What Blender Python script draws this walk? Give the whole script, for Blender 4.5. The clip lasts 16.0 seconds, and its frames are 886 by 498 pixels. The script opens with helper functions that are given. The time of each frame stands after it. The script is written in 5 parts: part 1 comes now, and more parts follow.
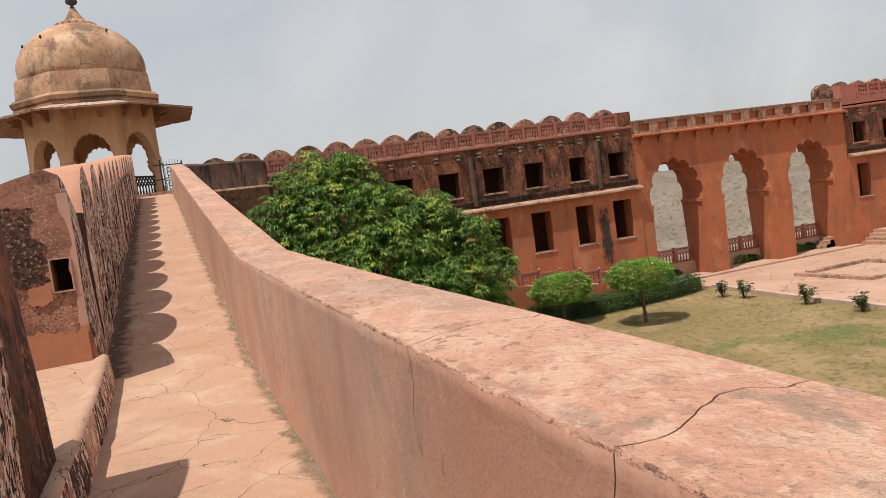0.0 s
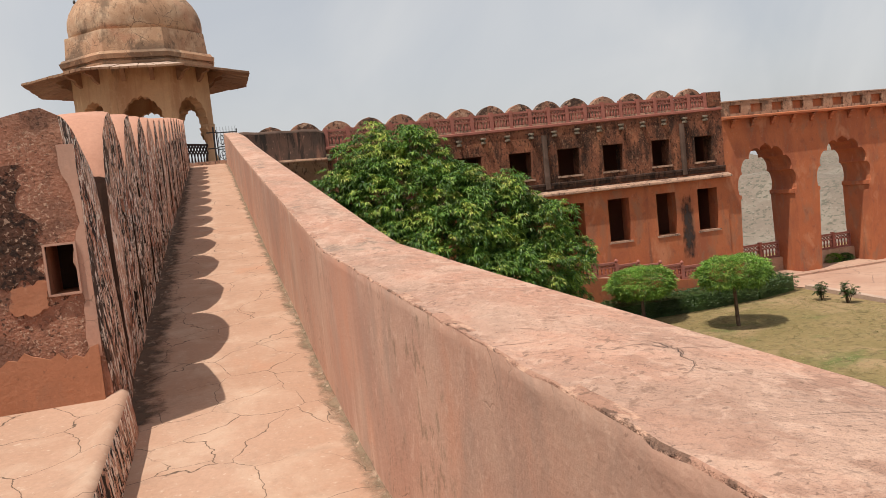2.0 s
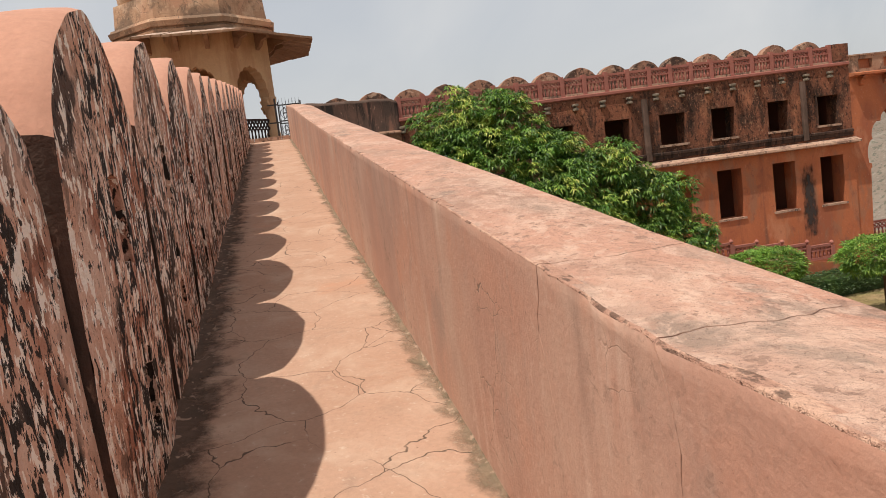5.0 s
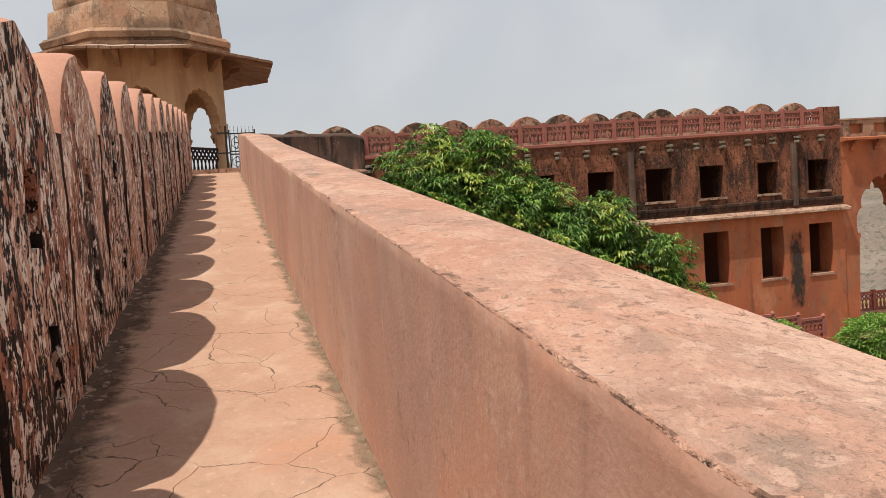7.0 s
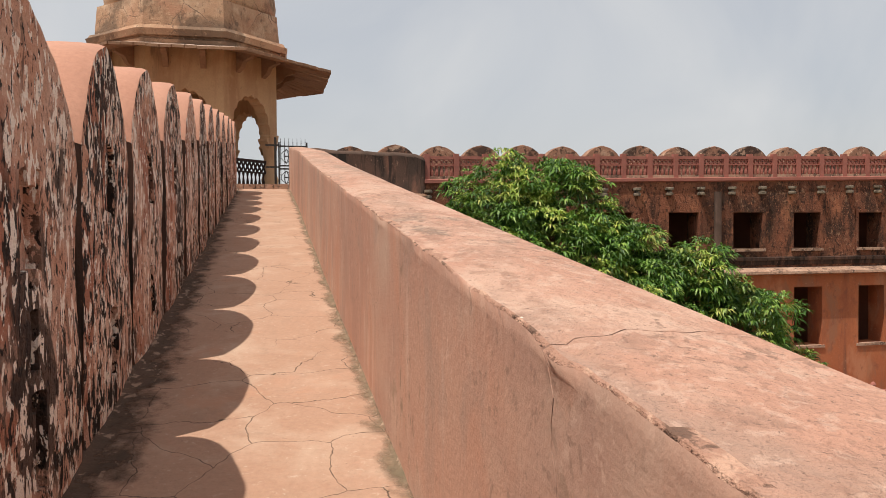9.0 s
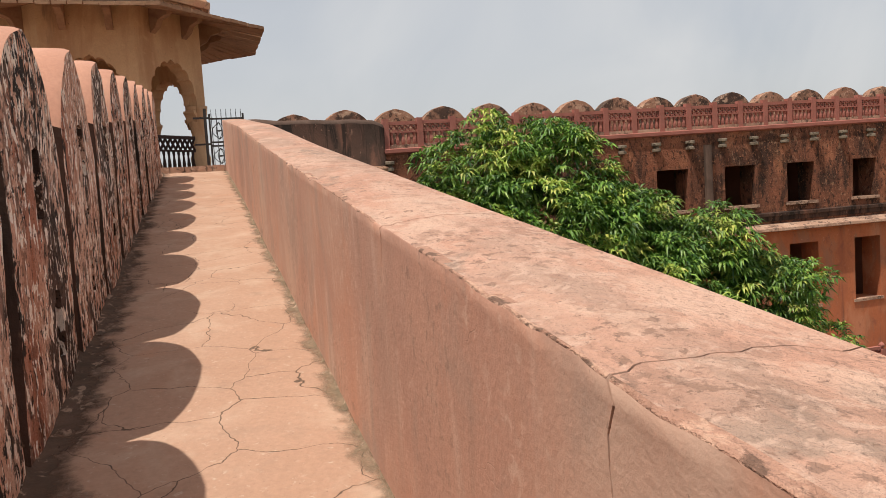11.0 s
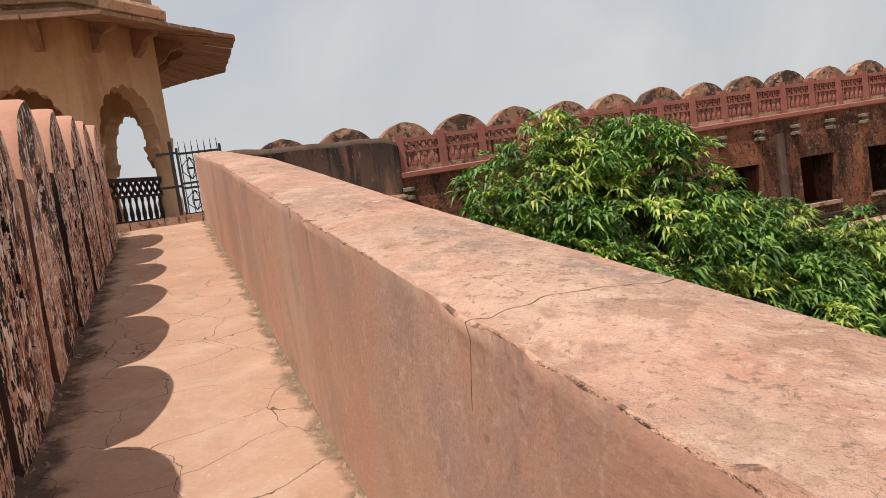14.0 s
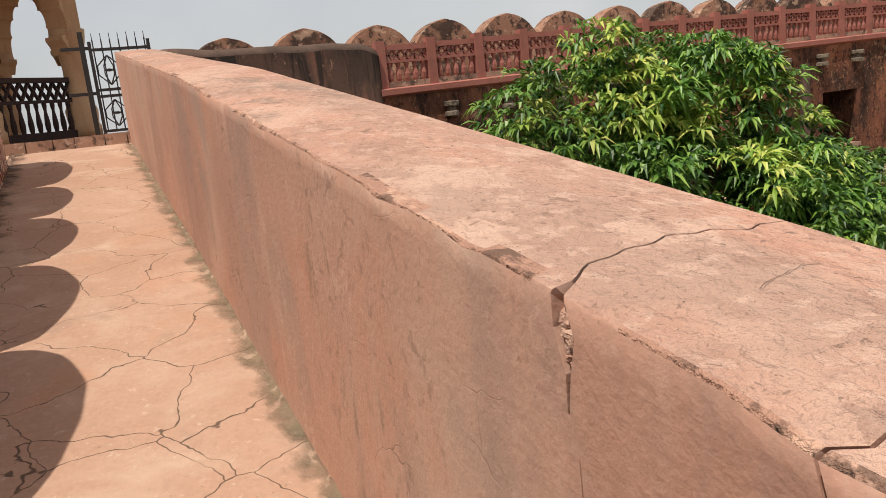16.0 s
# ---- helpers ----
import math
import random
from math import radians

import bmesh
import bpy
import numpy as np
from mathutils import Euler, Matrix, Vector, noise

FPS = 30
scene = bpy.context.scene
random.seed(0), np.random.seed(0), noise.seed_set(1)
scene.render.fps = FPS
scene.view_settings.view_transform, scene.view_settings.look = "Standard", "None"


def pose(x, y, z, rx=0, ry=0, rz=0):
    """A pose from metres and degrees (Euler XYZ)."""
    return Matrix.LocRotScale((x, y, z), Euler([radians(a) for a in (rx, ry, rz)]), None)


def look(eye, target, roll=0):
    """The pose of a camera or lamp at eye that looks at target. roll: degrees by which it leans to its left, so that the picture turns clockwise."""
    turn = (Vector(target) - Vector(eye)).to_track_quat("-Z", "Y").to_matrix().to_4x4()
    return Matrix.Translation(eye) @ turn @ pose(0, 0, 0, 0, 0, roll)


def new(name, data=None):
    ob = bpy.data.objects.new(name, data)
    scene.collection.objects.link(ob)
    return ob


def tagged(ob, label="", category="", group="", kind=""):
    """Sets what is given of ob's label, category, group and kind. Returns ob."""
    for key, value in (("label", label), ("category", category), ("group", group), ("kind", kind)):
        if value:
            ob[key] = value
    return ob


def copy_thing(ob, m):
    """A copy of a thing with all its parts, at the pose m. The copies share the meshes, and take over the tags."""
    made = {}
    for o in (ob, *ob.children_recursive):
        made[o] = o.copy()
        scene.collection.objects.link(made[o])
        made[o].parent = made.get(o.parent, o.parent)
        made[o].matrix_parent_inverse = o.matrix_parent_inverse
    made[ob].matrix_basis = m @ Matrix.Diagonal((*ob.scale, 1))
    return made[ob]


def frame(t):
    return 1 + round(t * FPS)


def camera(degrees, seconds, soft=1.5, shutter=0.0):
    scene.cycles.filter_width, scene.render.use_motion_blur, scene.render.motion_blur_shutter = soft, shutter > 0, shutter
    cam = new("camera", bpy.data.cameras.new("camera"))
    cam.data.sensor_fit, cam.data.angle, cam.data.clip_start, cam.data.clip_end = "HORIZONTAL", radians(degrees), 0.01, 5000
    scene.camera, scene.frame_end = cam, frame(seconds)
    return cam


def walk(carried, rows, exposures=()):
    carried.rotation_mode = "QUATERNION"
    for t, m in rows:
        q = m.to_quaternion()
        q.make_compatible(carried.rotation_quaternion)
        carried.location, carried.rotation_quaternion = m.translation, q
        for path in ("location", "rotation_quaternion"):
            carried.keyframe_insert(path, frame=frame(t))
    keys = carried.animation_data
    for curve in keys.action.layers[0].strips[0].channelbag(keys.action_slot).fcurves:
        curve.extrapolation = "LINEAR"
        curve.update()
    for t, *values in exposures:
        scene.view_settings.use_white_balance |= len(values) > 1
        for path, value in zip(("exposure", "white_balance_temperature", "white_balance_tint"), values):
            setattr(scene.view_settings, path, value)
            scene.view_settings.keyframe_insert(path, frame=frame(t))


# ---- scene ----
cam = camera(60.69, 16.0, soft=0.75)
# seconds, eye x y z, yaw, pitch, roll
PATH = [
    (0, -0.062, -0, 1.429, -20.39, -3.52, 8.05),
    (0.5, -0.074, 0.599, 1.436, -18.1, -4.16, 8.23),
    (1, -0.104, 1.255, 1.457, -18.16, -5.21, 7.95),
    (1.5, -0.047, 1.896, 1.485, -18.25, -4.83, 8.12),
    (2, -0.066, 2.537, 1.495, -16.81, -4.5, 5.98),
    (2.5, -0.033, 3.175, 1.501, -15.05, -3.84, 5.51),
    (3, -0.053, 3.783, 1.522, -13.34, -4.16, 5.73),
    (3.2, -0.095, 4.011, 1.536, -12.7, -4.44, 5.85),
    (5.3, -0.14, 6.15, 1.59, -12.8, -5.88, 7.44),
    (5.5, -0.116, 6.414, 1.611, -13.49, -4.86, 7.56),
    (6, -0.052, 7.038, 1.662, -14.1, -1.83, 8.71),
    (6.5, -0.049, 7.707, 1.704, -15.92, -2.88, 6.54),
    (7, 0.018, 8.426, 1.776, -16.03, -3.01, 4),
    (7.5, -0.026, 8.982, 1.867, -13.94, -3.15, 1.88),
    (8, 0.013, 9.576, 1.941, -11.02, -3.2, 2.26),
    (8.5, 0.024, 10.146, 2.008, -11.08, -1.5, -0),
    (9, -0.016, 10.74, 2.078, -13.07, -1.27, 0.37),
    (11.3, -0.053, 13.845, 2.506, -18.87, -4.83, 4.28),
    (11.5, -0.041, 14.092, 2.531, -20.13, -4.87, 4.34),
    (12, -0.01, 14.699, 2.618, -24.9, -4.39, 3.03),
    (12.5, 0.03, 15.285, 2.71, -25.16, -3.12, 4.75),
    (13, 0.004, 15.919, 2.783, -24.15, -3.54, 4.5),
    (13.5, 0.029, 16.545, 2.851, -21.37, -3.58, 7.09),
    (14, 0.025, 17.155, 2.935, -19.8, -3.94, 8.63),
    (14.5, 0.024, 17.794, 2.996, -18.99, -4.28, 8),
    (15, -0.018, 18.441, 3.048, -19.27, -6.78, 7.93),
    (15.5, 0.009, 19.144, 3.128, -22.5, -9.73, 6.82),
    (16, 0.048, 19.809, 3.224, -25.23, -11.09, 5.94),
]
walk(cam, [(t, pose(x, y, z, 90 + pitch, roll, yaw)) for t, x, y, z, yaw, pitch, roll in PATH])

# ---- world, sun, exposure ----
SUN_DIR = Vector((-0.375, -0.19, 1.0)).normalized()
world = bpy.data.worlds.new("world")
scene.world = world
world.use_nodes = True
wn = world.node_tree.nodes
sky = wn.new("ShaderNodeTexSky")
sky.sky_type = "NISHITA"
sky.sun_disc = False
sky.sun_elevation = math.asin(SUN_DIR.z)
sky.sun_rotation = math.atan2(SUN_DIR.x, SUN_DIR.y)
sky.air_density, sky.dust_density, sky.ozone_density, sky.altitude = 1.0, 6.0, 1.0, 500
haze = wn.new("ShaderNodeMix")  # dusty haze veils the blue
haze.data_type = "RGBA"
wisps = wn.new("ShaderNodeTexNoise")  # faint cloud in the haze
wisps.inputs["Scale"].default_value, wisps.inputs["Detail"].default_value, wisps.inputs["Distortion"].default_value = 3.0, 5.0, 0.8
veil = wn.new("ShaderNodeMapRange")
veil.inputs[1].default_value, veil.inputs[2].default_value, veil.inputs[3].default_value, veil.inputs[4].default_value = 0.35, 0.65, 0.64, 0.88
world.node_tree.links.new(wisps.outputs["Fac"], veil.inputs[0])
world.node_tree.links.new(veil.outputs[0], haze.inputs[0])
world.node_tree.links.new(sky.outputs[0], haze.inputs[6])
haze.inputs[7].default_value = (5.85, 5.88, 5.9, 1)
world.node_tree.links.new(haze.outputs[2], wn["Background"].inputs[0])
wn["Background"].inputs[1].default_value = 0.12
sun = new("sun", bpy.data.lights.new("sun", "SUN"))
sun.data.energy, sun.data.angle, sun.data.color = 4.6, radians(0.55), (1.0, 0.92, 0.81)
sun.matrix_world = look(SUN_DIR * 60, (0, 0, 0))
scene.view_settings.exposure = 0.0


# ---- materials ----
def toned(c):
    """The colour made darker and warmer by one fixed factor for each channel."""
    return tuple(k * v for k, v in zip((0.875, 0.82, 0.79), c))


def mat(name, c1, c2, scale=2.0, rough=0.9, bump=0.3, fine=45.0, layers=(), cracks=None, spec=0.25, depth=0.01, vary=0.0):
    """Two base tones in clouds, fine grain, then layers (colour, noise scale, stretch xyz, low, high, amount, and a coarser gate: scale, low, high, shift), then a net of cracks."""
    c1, c2 = toned(c1), toned(c2)
    m = bpy.data.materials.new(name)
    m.use_nodes = True
    nt = m.node_tree
    n, l = nt.nodes, nt.links
    bsdf = n["Principled BSDF"]
    bsdf.inputs["Roughness"].default_value = rough
    bsdf.inputs["Specular IOR Level"].default_value = spec
    geo = n.new("ShaderNodeNewGeometry")

    def noisy(sc, detail=5.0, stretch=(1, 1, 1), shift=0.0, dist=0.0):
        mp = n.new("ShaderNodeMapping")
        mp.inputs["Scale"].default_value = stretch
        mp.inputs["Location"].default_value = (shift, shift * 0.7, shift * 1.3)
        l.new(geo.outputs["Position"], mp.inputs[0])
        t = n.new("ShaderNodeTexNoise")
        t.inputs["Scale"].default_value, t.inputs["Detail"].default_value, t.inputs["Roughness"].default_value = sc, detail, 0.62
        t.inputs["Distortion"].default_value = dist
        l.new(mp.outputs[0], t.inputs["Vector"])
        return t.outputs["Fac"]

    def ramp(fac, lo, hi, a=0.0, b=1.0):
        r = n.new("ShaderNodeMapRange")
        r.inputs[1].default_value, r.inputs[2].default_value, r.inputs[3].default_value, r.inputs[4].default_value = lo, hi, a, b
        l.new(fac, r.inputs[0])
        return r.outputs[0]

    def mixed(fac, a, b, kind="MIX"):
        x = n.new("ShaderNodeMix")
        x.data_type, x.blend_type = "RGBA", kind
        for s, v in ((x.inputs[0], fac), (x.inputs[6], a), (x.inputs[7], b)):
            if hasattr(v, "node"):
                l.new(v, s)
            elif isinstance(v, (int, float)):
                s.default_value = v
            else:
                s.default_value = (*v, 1)
        return x.outputs[2]

    big = noisy(scale, 6.0, dist=0.6)
    col = mixed(ramp(big, 0.35, 0.65), c1, c2)
    grain = noisy(fine, 4.0, shift=3.1)
    col = mixed(0.5, col, mixed(ramp(grain, 0.3, 0.7), (0.72, 0.72, 0.72), (1.0, 1.0, 1.0)), "MULTIPLY")
    if vary:
        info = n.new("ShaderNodeObjectInfo")
        col = mixed(vary, col, mixed(info.outputs["Random"], (0.55, 0.55, 0.55), (1.0, 1.0, 1.0)), "MULTIPLY")
    height = grain
    for i, (colour, sc, stretch, lo, hi, amount, *gate) in enumerate(layers):
        mask = ramp(noisy(sc, 7.0, stretch, shift=7.7 * (i + 1), dist=0.4), lo, hi, 0.0, amount)
        if gate:
            both = n.new("ShaderNodeMath")
            both.operation = "MULTIPLY"
            l.new(mask, both.inputs[0])
            l.new(ramp(noisy(gate[0], 4.0, (1, 1, 0.5), shift=gate[3]), gate[1], gate[2]), both.inputs[1])
            mask = both.outputs[0]
        col = mixed(mask, col, toned(colour))
    if cracks:
        size, width, tone, keep = cracks
        warp = n.new("ShaderNodeMix")
        warp.data_type = "VECTOR"
        warp.inputs[0].default_value = 0.22
        tn = n.new("ShaderNodeTexNoise")
        tn.inputs["Scale"].default_value, tn.inputs["Detail"].default_value = 2.6, 4.0
        l.new(geo.outputs["Position"], tn.inputs["Vector"])
        l.new(geo.outputs["Position"], warp.inputs[4])
        l.new(tn.outputs["Color"], warp.inputs[5])
        v = n.new("ShaderNodeTexVoronoi")
        v.feature = "DISTANCE_TO_EDGE"
        v.inputs["Scale"].default_value = 1.0 / size
        l.new(warp.outputs[1], v.inputs["Vector"])
        line = ramp(v.outputs["Distance"], width * 0.4 / size, width / size, 1.0, 0.0)
        some = ramp(noisy(0.9, 3.0, shift=21.0), keep, keep + 0.08)
        mul = n.new("ShaderNodeMath")
        mul.operation = "MULTIPLY"
        l.new(line, mul.inputs[0])
        l.new(some, mul.inputs[1])
        col = mixed(mul.outputs[0], col, tone)
        sub = n.new("ShaderNodeMath")
        sub.operation = "SUBTRACT"
        l.new(height, sub.inputs[0])
        l.new(mul.outputs[0], sub.inputs[1])
        height = sub.outputs[0]
    add = n.new("ShaderNodeMath")
    add.operation = "ADD"
    l.new(height, add.inputs[0])
    l.new(noisy(fine * 0.2, 5.0, shift=5.0), add.inputs[1])
    bp = n.new("ShaderNodeBump")
    bp.inputs["Strength"].default_value, bp.inputs["Distance"].default_value = bump, depth
    l.new(add.outputs[0], bp.inputs["Height"])
    l.new(bp.outputs[0], bsdf.inputs["Normal"])
    l.new(col, bsdf.inputs["Base Color"])
    return m


UP = (1, 1, 0.16)
FLOOR = mat("lime_floor", (0.53, 0.36, 0.268), (0.475, 0.305, 0.218), 0.8, 0.92, 0.4, 40, [
    ((0.58, 0.45, 0.35), 2.2, (1, 1, 1), 0.5, 0.7, 0.7), ((0.52, 0.29, 0.19), 1.7, (1, 1, 1), 0.60, 0.70, 0.55), ((0.33, 0.235, 0.18), 5.0, (1, 1, 1), 0.57, 0.75, 0.55),
    ((0.62, 0.52, 0.42), 30.0, (1, 1, 1), 0.60, 0.70, 0.6), ((0.26, 0.18, 0.13), 55.0, (1, 1, 1), 0.64, 0.70, 0.6)],
    cracks=(0.40, 0.0023, (0.13, 0.085, 0.06), 0.36))
PLASTER = mat("pink_plaster", (0.62, 0.385, 0.29), (0.555, 0.32, 0.24), 0.8, 0.85, 0.26, 50, [
    ((0.59, 0.43, 0.34), 1.1, (1, 0.8, 0.7), 0.46, 0.64, 0.75), ((0.41, 0.25, 0.20), 0.9, (1, 0.8, 0.6), 0.49, 0.64, 0.65), ((0.62, 0.31, 0.205), 1.7, (1, 0.8, 0.6), 0.52, 0.68, 0.6),
    ((0.36, 0.23, 0.18), 6.0, (1, 1, 0.13), 0.52, 0.68, 0.55, 0.8, 0.44, 0.58, 3.0), ((0.70, 0.52, 0.42), 7.0, (1, 1, 0.12), 0.54, 0.68, 0.55, 1.1, 0.45, 0.58, 9.0),
    ((0.39, 0.29, 0.24), 3.2, (1, 0.8, 0.4), 0.53, 0.66, 0.6), ((0.68, 0.49, 0.39), 22.0, (1, 0.9, 0.8), 0.55, 0.63, 0.45, 1.6, 0.48, 0.58, 5.0), ((0.27, 0.175, 0.135), 24.0, (1, 0.9, 0.8), 0.57, 0.63, 0.5, 1.3, 0.50, 0.58, 9.0),
    ((0.17, 0.135, 0.085), 15.0, (1, 0.9, 0.5), 0.57, 0.64, 0.5, 0.7, 0.55, 0.63, 14.0), ((0.20, 0.12, 0.095), 60.0, (1, 0.9, 0.8), 0.66, 0.70, 0.4)],
    cracks=(0.16, 0.0014, (0.26, 0.165, 0.12), 0.58))
CAP = mat("weathered_cap_plaster", (0.60, 0.365, 0.275), (0.53, 0.305, 0.225), 1.2, 0.88, 1.0, 40, [
    ((0.61, 0.425, 0.335), 2.4, (1, 0.6, 1), 0.49, 0.60, 0.75), ((0.41, 0.285, 0.225), 1.5, (1, 0.5, 1), 0.50, 0.62, 0.75), ((0.63, 0.45, 0.355), 7.0, (1, 0.7, 1), 0.53, 0.585, 0.65, 1.2, 0.43, 0.54, 8.0),
    ((0.36, 0.22, 0.165), 8.0, (1, 0.6, 1), 0.53, 0.59, 0.7, 1.5, 0.45, 0.55, 4.0), ((0.27, 0.21, 0.17), 5.5, (1, 0.5, 1), 0.53, 0.61, 0.7, 0.9, 0.48, 0.58, 5.0), ((0.63, 0.455, 0.365), 22.0, (1, 0.8, 1), 0.55, 0.61, 0.5),
    ((0.26, 0.165, 0.125), 28.0, (1, 0.8, 1), 0.57, 0.61, 0.75, 1.8, 0.44, 0.55, 11.0), ((0.19, 0.125, 0.095), 62.0, (1, 1, 1), 0.62, 0.66, 0.7), ((0.86, 0.80, 0.72), 8.0, (1, 1, 1), 0.735, 0.745, 0.9)],
    cracks=(0.30, 0.0018, (0.28, 0.175, 0.13), 0.64), depth=0.02)
BROKEN = mat("broken_plaster_edge", (0.55, 0.33, 0.245), (0.44, 0.26, 0.19), 6.0, 0.95, 1.0, 55, [((0.66, 0.44, 0.33), 16.0, (1, 0.6, 1), 0.52, 0.58, 0.8), ((0.16, 0.10, 0.075), 22.0, (1, 0.6, 1), 0.54, 0.60, 0.85)], depth=0.02)
# Dark core of the cracks; also paints the shade inside loopholes and opening.
DARK_INSIDE = mat("dark_inside", (0.075, 0.048, 0.036), (0.05, 0.03, 0.024), 8, 0.95, 0.5)
MERLON = mat("stained_merlon", (0.80, 0.57, 0.45), (0.66, 0.36, 0.245), 1.6, 0.93, 0.8, 45, [
    ((0.40, 0.16, 0.095), 1.5, (1, 1, 0.7), 0.51, 0.58, 0.88), ((0.016, 0.012, 0.010), 18.0, (1, 1, 0.5), 0.50, 0.515, 0.98, 0.9, 0.41, 0.50, 6.0), ((0.05, 0.032, 0.025), 1.4, (1, 1, 0.7), 0.565, 0.60, 0.9),
    ((0.98, 0.90, 0.80), 19.0, (1, 1, 0.5), 0.55, 0.565, 0.97), ((0.016, 0.012, 0.010), 34.0, (1, 1, 0.6), 0.585, 0.60, 0.95)], depth=0.03)
TOP = mat("clean_merlon_top", (0.58, 0.33, 0.24), (0.52, 0.28, 0.20), 2.0, 0.9, 0.3, 40, [((0.42, 0.25, 0.18), 4.0, (1, 1, 1), 0.56, 0.7, 0.5)])
PEEL = mat("peeling_red_wall", (0.50, 0.255, 0.175), (0.42, 0.195, 0.13), 1.4, 0.92, 0.9, 60, [
    ((0.56, 0.32, 0.225), 2.2, (1, 1, 0.8), 0.52, 0.64, 0.7), ((0.20, 0.11, 0.08), 1.9, (1, 1, 0.8), 0.53, 0.62, 0.75), ((0.27, 0.135, 0.095), 11.0, (1, 1, 0.8), 0.55, 0.62, 0.6),
    ((0.68, 0.48, 0.36), 46.0, (1, 1, 1), 0.56, 0.60, 0.8, 1.8, 0.50, 0.57, 4.0), ((0.07, 0.042, 0.033), 42.0, (1, 1, 1), 0.56, 0.60, 0.85, 1.6, 0.46, 0.56, 4.0)], depth=0.03)
SOOTED = mat("sooted_rough_render", (0.26, 0.125, 0.085), (0.17, 0.08, 0.055), 3.0, 0.94, 1.0, 60, [
    ((0.06, 0.04, 0.03), 3.0, (1, 1, 1), 0.50, 0.60, 0.7), ((0.58, 0.42, 0.32), 34.0, (1, 1, 1), 0.57, 0.60, 0.85), ((0.03, 0.02, 0.017), 30.0, (1, 1, 1), 0.53, 0.57, 0.85)], depth=0.05)
SKIN = mat("orange_plaster_skin", (0.54, 0.255, 0.15), (0.47, 0.215, 0.125), 2.2, 0.9, 0.35, 45, [
    ((0.36, 0.19, 0.125), 4.0, (1, 1, 0.6), 0.53, 0.64, 0.6), ((0.60, 0.34, 0.22), 9.0, (1, 1, 0.5), 0.58, 0.66, 0.5), ((0.17, 0.10, 0.07), 24.0, (1, 1, 1), 0.63, 0.68, 0.6)])
RED = mat("red_limewash", (0.53, 0.19, 0.088), (0.46, 0.155, 0.073), 0.6, 0.9, 0.35, 25, [
    ((0.33, 0.115, 0.065), 0.9, (1, 1, 0.4), 0.47, 0.62, 0.8), ((0.30, 0.17, 0.11), 2.2, (1, 1, 0.35), 0.53, 0.64, 0.6), ((0.56, 0.27, 0.155), 1.2, (1, 1, 0.6), 0.56, 0.68, 0.7), ((0.19, 0.09, 0.06), 1.6, (1.4, 1, 0.1), 0.60, 0.70, 0.7), ((0.28, 0.11, 0.07), 5.0, (1, 1, 0.6), 0.56, 0.66, 0.6), ((0.58, 0.32, 0.20), 14.0, (1, 1, 1), 0.62, 0.68, 0.5)])
SOOT = mat("soot_stained_upper_wall", (0.31, 0.125, 0.072), (0.20, 0.085, 0.053), 0.8, 0.93, 0.8, 26, [
    ((0.46, 0.20, 0.11), 0.9, (1, 1, 0.7), 0.53, 0.64, 0.8), ((0.04, 0.028, 0.022), 0.8, (1, 1, 0.7), 0.47, 0.60, 0.8), ((0.03, 0.022, 0.018), 2.4, (1, 1, 0.3), 0.53, 0.62, 0.75), ((0.50, 0.31, 0.20), 9.0, (1, 1, 0.7), 0.57, 0.63, 0.5, 0.8, 0.48, 0.58, 4.0),
    ((0.025, 0.018, 0.015), 12.0, (1, 1, 0.6), 0.54, 0.60, 0.75), ((0.45, 0.21, 0.12), 22.0, (1, 1, 0.7), 0.59, 0.64, 0.7)], depth=0.04)
# Black-stained wall; between merlons this black also paints the shade of the joints.
BLACK = mat("black_wall_and_joint", (0.055, 0.036, 0.028), (0.10, 0.055, 0.040), 1.5, 0.95, 0.5, 25, [((0.20, 0.095, 0.065), 2.2, UP, 0.54, 0.66, 0.75), ((0.015, 0.012, 0.010), 5.0, UP, 0.50, 0.60, 0.85), ((0.30, 0.18, 0.13), 16.0, (1, 1, 0.5), 0.62, 0.68, 0.6)], depth=0.02)
SANDSTONE = mat("red_sandstone", (0.45, 0.185, 0.15), (0.37, 0.145, 0.115), 2.5, 0.85, 0.3, 40, [((0.24, 0.11, 0.09), 3.0, (1, 1, 1), 0.55, 0.7, 0.5)])
LEDGE = mat("ledge_stone", (0.54, 0.375, 0.28), (0.42, 0.265, 0.19), 1.5, 0.9, 0.5, 30, [((0.16, 0.10, 0.08), 1.6, (1, 1, 1), 0.50, 0.62, 0.75), ((0.07, 0.05, 0.04), 7.0, (1, 1, 1), 0.55, 0.61, 0.8), ((0.62, 0.47, 0.37), 12.0, (1, 1, 1), 0.57, 0.63, 0.7)])
FAR_MERLON = mat("mottled_far_merlon", (0.40, 0.24, 0.165), (0.30, 0.165, 0.115), 1.6, 0.93, 0.6, 25, [
    ((0.06, 0.042, 0.034), 1.6, (1, 1, 1), 0.48, 0.57, 0.92), ((0.54, 0.39, 0.285), 3.0, (1, 1, 1), 0.56, 0.64, 0.75), ((0.05, 0.036, 0.03), 8.0, (1, 1, 1), 0.54, 0.60, 0.85), ((0.58, 0.43, 0.32), 12.0, (1, 1, 1), 0.60, 0.65, 0.7)], depth=0.02)
